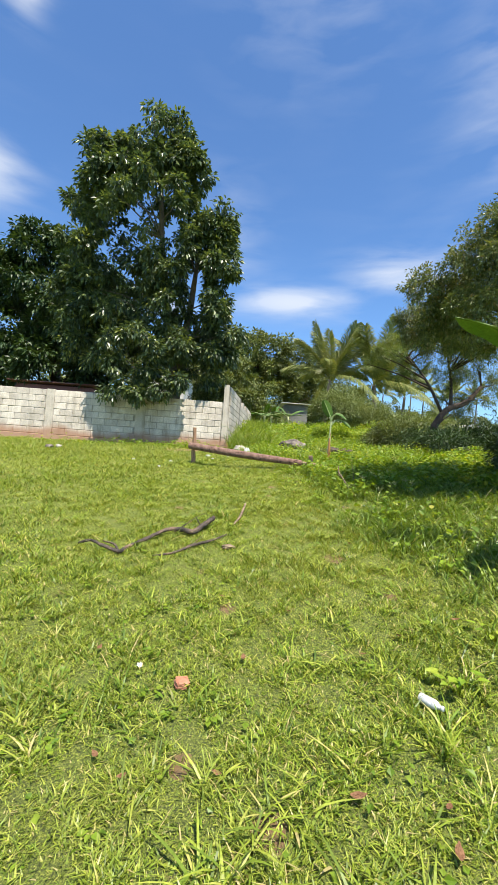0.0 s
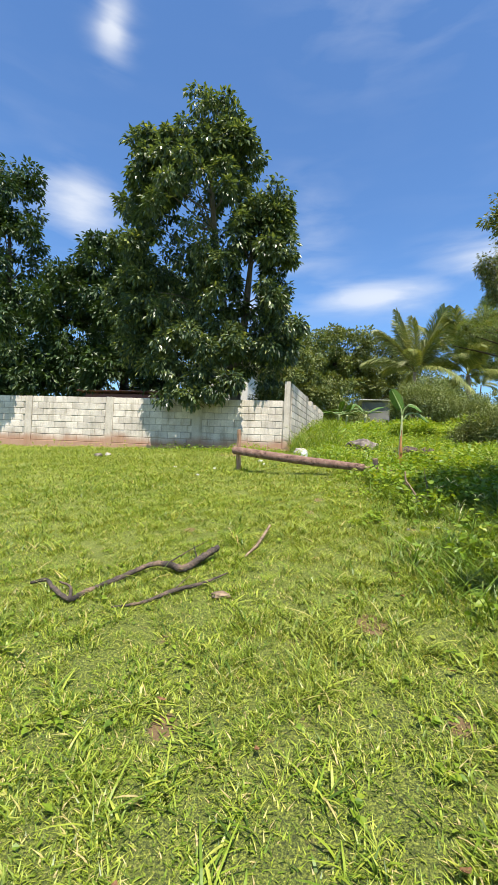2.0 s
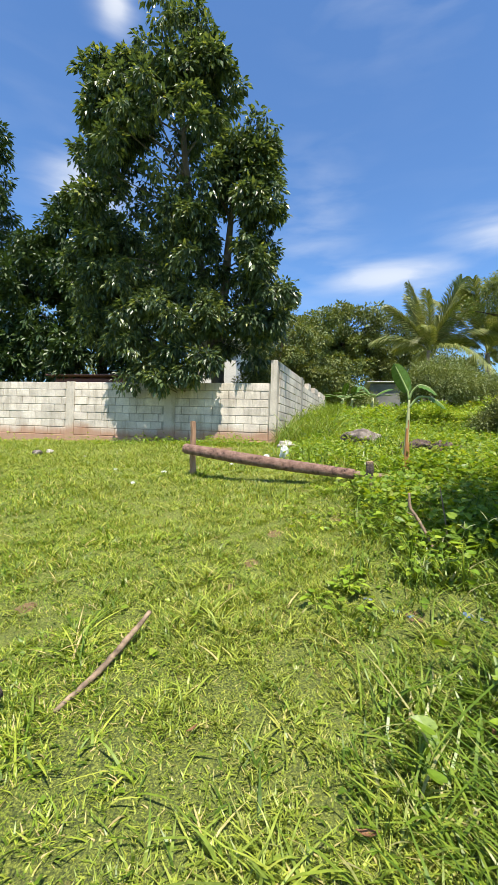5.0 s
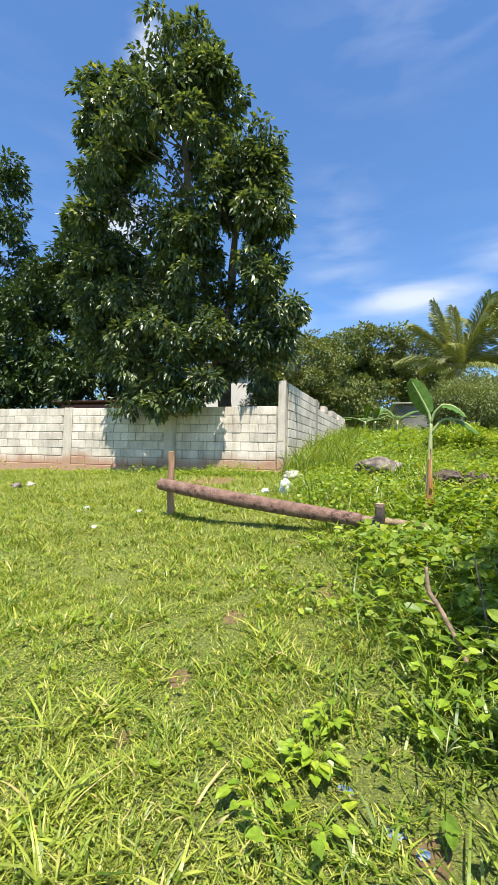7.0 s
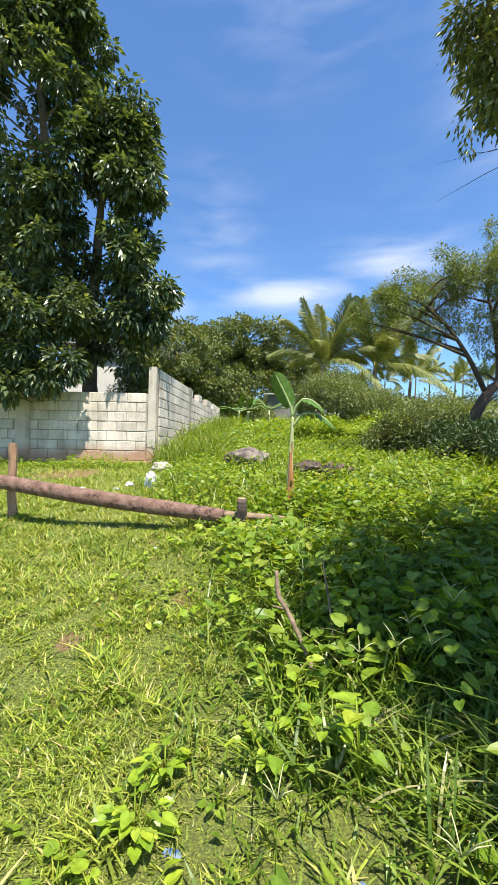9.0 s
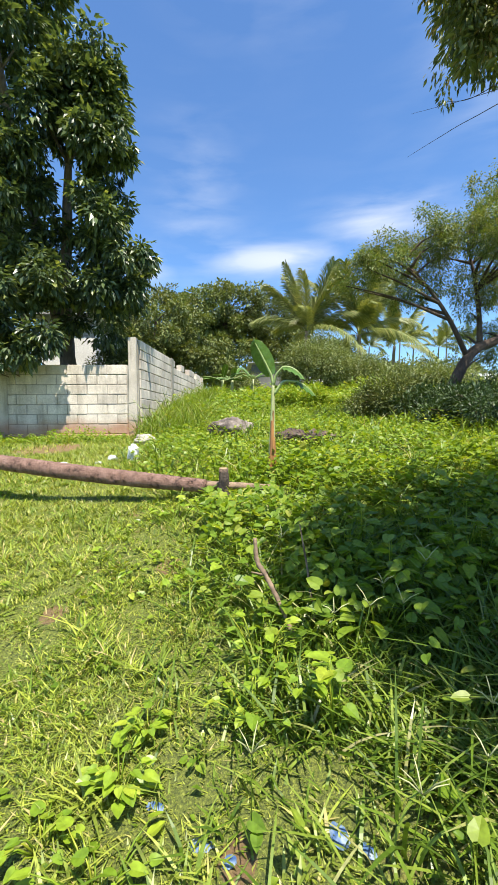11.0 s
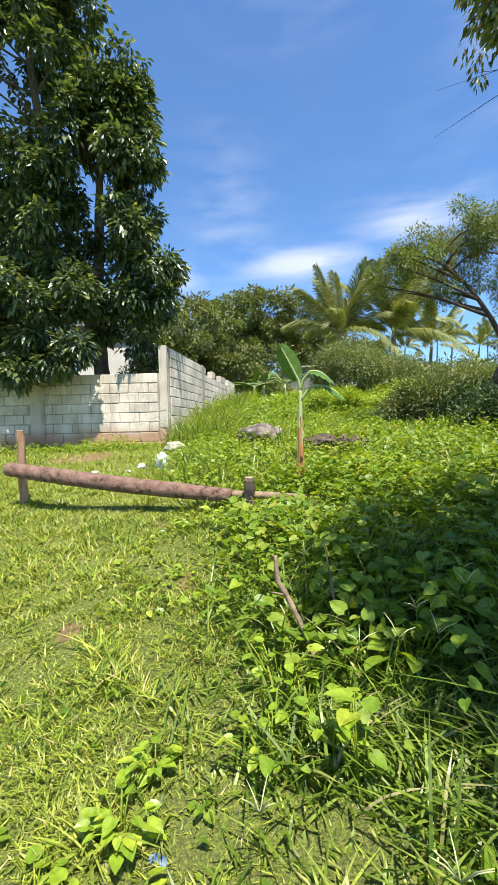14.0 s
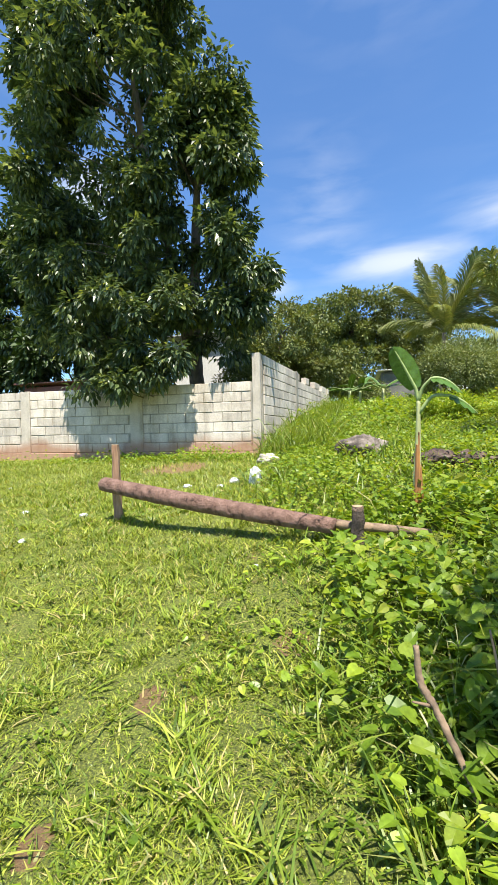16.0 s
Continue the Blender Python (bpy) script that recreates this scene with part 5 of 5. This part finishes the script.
branch("fallen_branch", [on(0.5, 4.06, 0.015), on(0.68, 4.15, 0.02), on(0.82, 4.28, 0.03), on(1.0, 4.4, 0.03), on(1.13, 4.59, 0.02)], [0.007, 0.010, 0.015, 0.011, 0.005], DEAD_WOOD, "thin brown stick lying on the lawn beside the branch",
       [([on(0.82, 4.28, 0.03), on(0.9, 4.42, 0.07)], [0.006, 0.002])])
branch("fallen_branch", [on(1.19, 4.92, 0.01), on(1.25, 5.1, 0.03), on(1.28, 5.25, 0.05), on(1.32, 5.47, 0.09)], [0.009, 0.013, 0.014, 0.011], PALE_WOOD, "short pale brown stick lying in the grass")
branch("standing_stick", [on(2.88, 6.48, -0.02), on(2.84, 6.55, 0.08), on(2.77, 6.64, 0.2), on(2.73, 6.68, 0.26), on(2.72, 6.69, 0.36)], [0.009, 0.0105, 0.011, 0.011, 0.009], PALE_WOOD, "bare brown stick stuck in the rough grass",
       [([on(2.75, 6.65, 0.21), on(2.7, 6.62, 0.24)], [0.006, 0.003])])
branch("standing_stick", [on(2.98, 6.62, 0.0), on(2.96, 6.68, 0.2), on(2.93, 6.72, 0.4)], [0.006, 0.005, 0.003], PALE_WOOD, "thin dry stalk standing in the rough")


# ---- stones, rubble, rubbish ----
def lump(name, x, y, size, mat, label, category, seed, sink=0.25, turn=0.0, rough=0.3, h=0.0):
    bm = bmesh.new()
    bmesh.ops.create_icosphere(bm, subdivisions=4, radius=1)
    for v in bm.verts:
        p = v.co * 1.3 + Vector((seed * 3.1, seed, 0))
        v.co *= 1 + rough * noise.noise(p) + rough * 0.5 * noise.noise(p * 2.7) + rough * 0.35 * noise.noise(p * 6) + rough * 0.25 * noise.noise(p * 13)
        v.co = Vector((v.co.x * size[0], v.co.y * size[1], v.co.z * size[2]))
    bm.transform(pose(0, 0, 0, 0, 0, turn))
    ob = part(name, bm, mat, None)
    ob.location = on(x, y, size[2] * (1 - sink) + h)
    return tagged(ob, label, category)


lump("boulder", 2.62, 11.8, (0.34, 0.17, 0.19), STONE, "weathered grey boulder with a pale top in the weeds", "stone", 2, 0.2, 12)
lump("boulder", 2.88, 11.95, (0.09, 0.08, 0.12), PALE_STONE, "pale limestone lump against the boulder", "stone", 5, 0.1)
lump("earth_mound", 3.5, 10.75, (0.26, 0.22, 0.11), DEBRIS, "dark heap of burnt rubble and soil", "rubble", 8, 0.35, 0, 0.5)
lump("earth_mound", 3.85, 10.65, (0.3, 0.22, 0.1), DEBRIS, "low dark heap of charred soil", "rubble", 11, 0.35, 20, 0.5)
lump("stone", 1.2, 11.9, (0.17, 0.11, 0.1), PALE_STONE, "cream-coloured stone at the foot of the bank", "stone", 4, 0.2, 15)
lump("stone", 1.16, 4.28, (0.06, 0.038, 0.022), PALE_WOOD, "pale brown chip of wood in the lawn", "stone", 7, 0.3, 10)
lump("stone", -3.35, 10.5, (0.09, 0.07, 0.06), STONE, "small stone in the lawn near the wall", "stone", 17, 0.3)
lump("stone", -3.2, 10.65, (0.07, 0.06, 0.05), PALE_STONE, "small pale stone in the lawn near the wall", "stone", 19, 0.3)


def crumpled(name, x, y, size, mat, label, category, seed, turn=0.0, h=0.0):
    """Crumpled sheet plastic: a creased pouch."""
    bm = bmesh.new()
    bmesh.ops.create_icosphere(bm, subdivisions=3, radius=1)
    for v in bm.verts:
        p = v.co * 2.2 + Vector((seed * 1.7, 0, seed))
        f = 1 + 0.25 * noise.noise(p) - 0.35 * abs(noise.noise(p * 1.9)) - 0.15 * abs(noise.noise(p * 4.5))
        v.co = Vector((v.co.x * f * size[0], v.co.y * f * size[1], v.co.z * f * size[2]))
    bm.transform(pose(0, 0, 0, 0, 0, turn))
    ob = part(name, bm, mat, None, "", False)
    ob.location = on(x, y, size[2] * 0.55 + h)
    return tagged(ob, label, category)


crumpled("plastic_bag", 1.37, 10.3, (0.085, 0.07, 0.15), BAG, "white plastic bag dumped in the weeds", "bag", 3, 25)
crumpled("plastic_bag", 1.05, 10.5, (0.07, 0.06, 0.05), BAG, "small white plastic scrap in the grass", "bag", 6)
for i, (x, y, s) in enumerate(((0.46, 10.37, 0.05), (-0.23, 9.2, 0.035), (-1.03, 9.28, 0.035), (-0.33, 8.46, 0.035), (-2.24, 10.35, 0.03), (0.93, 10.29, 0.04), (-5.2, 9.5, 0.03), (0.75, 2.6, 0.018), (0.6, 9.9, 0.03), (1.9, 8.05, 0.018))):
    crumpled("litter", x, y, (s * 1.3, s, s * 0.6), BAG, "small white scrap of litter in the grass", "litter", 20 + i, i * 40)
for i, (x, y, s) in enumerate(((2.53, 5.8, 0.04), (2.6, 5.76, 0.03), (2.87, 5.78, 0.045), (2.4, 5.9, 0.035), (2.93, 5.44, 0.06), (3.02, 5.4, 0.05), (2.93, 5.74, 0.03))):
    crumpled("blue_plastic", x, y, (s * 0.85, s * 0.55, s * 0.1), BLUE_BAG, "torn blue plastic half buried in the grass", "litter", 40 + i, i * 50, 0.0)

# white bottle on the lawn
bottle = thing("bottle", on(2.12, 2.28, 0.03), "white plastic bottle lying in the grass", "bottle")
bottle.scale = (0.7, 0.7, 0.7)
bottle.rotation_euler = (radians(90), radians(4), radians(38))
bm = bmesh.new()
prof = [(0.0, 0.0), (0.027, 0.002), (0.031, 0.008), (0.031, 0.10), (0.026, 0.122), (0.014, 0.134), (0.013, 0.146)]
tube(bm, [(0, 0, z) for _, z in prof[1:]], [r for r, _ in prof[1:]], 18, 0.0)
part("body", bm, BAG, bottle)
bm = bmesh.new()
tube(bm, [(0, 0, 0.147), (0, 0, 0.149), (0, 0, 0.165), (0, 0, 0.167)], [0.014, 0.016, 0.016, 0.014], 18)
part("cap", bm, BAG, bottle, "white screw cap")

# broken brick
bm = bmesh.new()
box(bm, (-0.035, -0.028, -0.016), (0.032, 0.028, 0.016), 0.005)
bmesh.ops.subdivide_edges(bm, edges=bm.edges, cuts=3)
for v in bm.verts:
    v.co += Vector((rnd(-1, 1), rnd(-1, 1), rnd(-1, 1))) * 0.004
brick = part("brick", bm, CLAY, None, "", False)
brick.matrix_world = Matrix.Translation(on(1.0, 2.43, 0.025)) @ pose(0, 0, 0, 14, 8, 25)
tagged(brick, "broken piece of reddish brick on the lawn", "brick")


def dry_leaf(x, y, size, turn, label):
    bm = bmesh.new()
    n = 8
    rows = []
    for i in range(n + 1):
        t = i / n
        w = 0.24 * size * math.sin(math.pi * min(0.97, 0.04 + t)) ** 0.8
        z = 0.16 * size * (2 * t - 1) ** 2
        rows.append([bm.verts.new((size * (t - 0.5), w * s, z + 0.35 * w * abs(s))) for s in (-1, -0.5, 0, 0.5, 1)])
    for a, b in zip(rows, rows[1:]):
        for j in range(4):
            bm.faces.new((a[j], a[j + 1], b[j + 1], b[j]))
    bmesh.ops.solidify(bm, geom=bm.faces[:], thickness=0.0015)
    ob = part("dry_leaf", bm, DEAD_LEAF)
    ob.matrix_world = Matrix.Translation(on(x, y, 0.035)) @ pose(0, 0, 0, rnd(-20, 20), rnd(-20, 20), turn)
    return tagged(ob, label, "leaf", "dry leaves on the lawn")


for i, (x, y, s) in enumerate(((1.7, 1.79, 0.08), (1.96, 1.61, 0.08), (0.72, 2.0, 0.06), (0.85, 1.9, 0.05), (1.3, 2.6, 0.07), (1.95, 2.6, 0.07), (2.2, 2.75, 0.07), (1.6, 3.1, 0.06), (2.32, 4.63, 0.08), (2.3, 4.3, 0.08),
                               (2.4, 3.6, 0.07), (1.15, 3.3, 0.06), (0.5, 2.7, 0.07), (2.6, 2.9, 0.08), (1.75, 4.9, 0.06), (2.75, 5.0, 0.09), (1.2, 1.9, 0.05), (2.0, 1.75, 0.06))):
    dry_leaf(x, y, s * 0.75, i * 67, "curled reddish-brown dry leaf lying on the grass")


# ---- broad-leaved weeds ----
def weed(x, y, n, size, height, label, spread=0.12, leaf=WEED):
    root = thing("weed", on(x, y), label, "weed")
    a = np.random.uniform(0, 2 * np.pi, n)
    r = spread * np.sqrt(np.random.uniform(0, 1, n))
    p = np.stack([x + r * np.cos(a), y + r * np.sin(a), gz(x, y) + height * np.random.uniform(0.35, 1.0, n)], 1)
    ways = np.stack([np.cos(a), np.sin(a), np.random.uniform(-0.35, 0.3, n)], 1)
    v, f = leaf_cloud(p, ways, np.full(n, size), 0.85, HEART, HEART_TRIS, 0.35)
    ob = mesh_np("leaves", v, f, leaf, root)
    ob.matrix_parent_inverse = Matrix.Translation(-root.location)
    if height < 0.06:
        return
    bm = bmesh.new()
    for q in p:
        s = Vector((x + (q[0] - x) * 0.2, y + (q[1] - y) * 0.2, gz(x, y) - 0.01))
        tube(bm, [s, s.lerp(Vector(q), 0.6) + Vector((0, 0, 0.015)), Vector(q)], [0.003, 0.0025, 0.0015], 4)
    st = tagged(part("stalk", bm, WEED, root), kind="stuff")
    st.matrix_parent_inverse = Matrix.Translation(-root.location)


weed(2.29, 5.95, 34, 0.042, 0.085, "bright green heart-leaved weed in the lawn", 0.085)
weed(2.34, 6.1, 18, 0.042, 0.08, "bright green heart-leaved weed in the lawn", 0.06)
weed(2.13, 5.83, 14, 0.038, 0.06, "bright green heart-leaved weed in the lawn", 0.09)
weed(2.3, 5.72, 16, 0.04, 0.1, "bright green heart-leaved weed at the edge of the rough", 0.15)
weed(2.93, 6.05, 9, 0.07, 0.25, "tall weed with round pale green leaves", 0.08)
weed(2.68, 6.12, 18, 0.04, 0.12, "leafy weed at the edge of the rough", 0.14)
weed(2.86, 6.15, 16, 0.042, 0.16, "leafy weed at the edge of the rough", 0.12)
weed(2.8, 6.3, 18, 0.038, 0.11, "leafy weed at the edge of the rough", 0.15)
weed(2.72, 6.42, 22, 0.045, 0.16, "leafy weed round the foot of a bare stick", 0.13)
weed(2.75, 2.75, 14, 0.045, 0.12, "leafy weed standing in the verge", 0.12)
weed(2.35, 2.35, 12, 0.05, 0.12, "bright leafy weed beside a white bottle", 0.12)
weed(2.55, 1.95, 14, 0.05, 0.12, "bright leafy weed in the verge", 0.14)
weed(2.95, 3.7, 18, 0.05, 0.13, "leafy weed standing in the verge", 0.16)
weed(2.9, 4.9, 20, 0.05, 0.15, "leafy weed standing in the verge", 0.16)
weed(2.65, 7.0, 20, 0.06, 0.15, "leafy weed at the edge of the rough", 0.18)
weed(2.45, 8.05, 22, 0.06, 0.15, "leafy weed beside the log", 0.2)
weed(2.2, 8.0, 18, 0.055, 0.13, "leafy weed beside the log", 0.18)
for i in range(80):
    x, y = rnd(-0.3, 2.6), rnd(1.7, 8.0)
    weed(x, y, random.randint(5, 9), 0.028, 0.04, "small light green rosette weed in the lawn", 0.035, COVER)
for i in range(46):
    x, y = rnd(2.95, 5.4), rnd(6.45, 8.4)
    weed(x, y, random.randint(8, 13), rnd(0.065, 0.09), rnd(0.22, 0.32), "large-leaved weed in the shaded rough", 0.2, COVER)


# ---- grass beyond the walk ----
def outskirts(x, y):
    """Thins out with the distance from the plot; none where the lawn already stands."""
    away = np.maximum(np.maximum(-2.5 - x, x - 3.6), np.maximum(-0.2 - y, 0))
    return (away > 0) & (np.random.uniform(0, 1, len(x)) < np.exp(-away / 2.2)) & (y < 9.8) & ~((x < -2.5) & (y > 4))


xs, ys = scatter(150000, -10, 12, -8, 9.8, outskirts)
blades("outer_grass", xs, ys, 0.08, 0.016, 1.0, GRASS, "uneven green grass round the mown plot", 1)


# ---- grass seed heads ----
def seed_head(x, y, h, fingers):
    root = thing("seed_head", on(x, y), "pale grass seed head with thin spread fingers", "grass", "seed heads in the rough")
    lean = Vector((rnd(-0.25, 0.25), rnd(-0.2, 0.1), 1)) * h
    bm = bmesh.new()
    tube(bm, [(0, 0, 0), tuple(lean * 0.55 + Vector((0, 0, 0.02))), tuple(lean)], [0.0016, 0.0013, 0.001], 4)
    part("stalk", bm, TALL_GRASS, root)
    for i in range(fingers):
        a = 2 * math.pi * i / fingers + rnd(-0.4, 0.4)
        d = Vector((math.cos(a) * 0.6, math.sin(a) * 0.6, rnd(0.35, 1.0))) * rnd(0.06, 0.1)
        bm = bmesh.new()
        tube(bm, [tuple(lean), tuple(lean + d * 0.5), tuple(lean + d - Vector((0, 0, 0.012)))], [0.0016, 0.0018, 0.0008], 4)
        part("finger", bm, SEED, root)


for i in range(14):
    seed_head(rnd(2.65, 3.5), rnd(5.6, 7.0), rnd(0.22, 0.36), random.randint(3, 5))
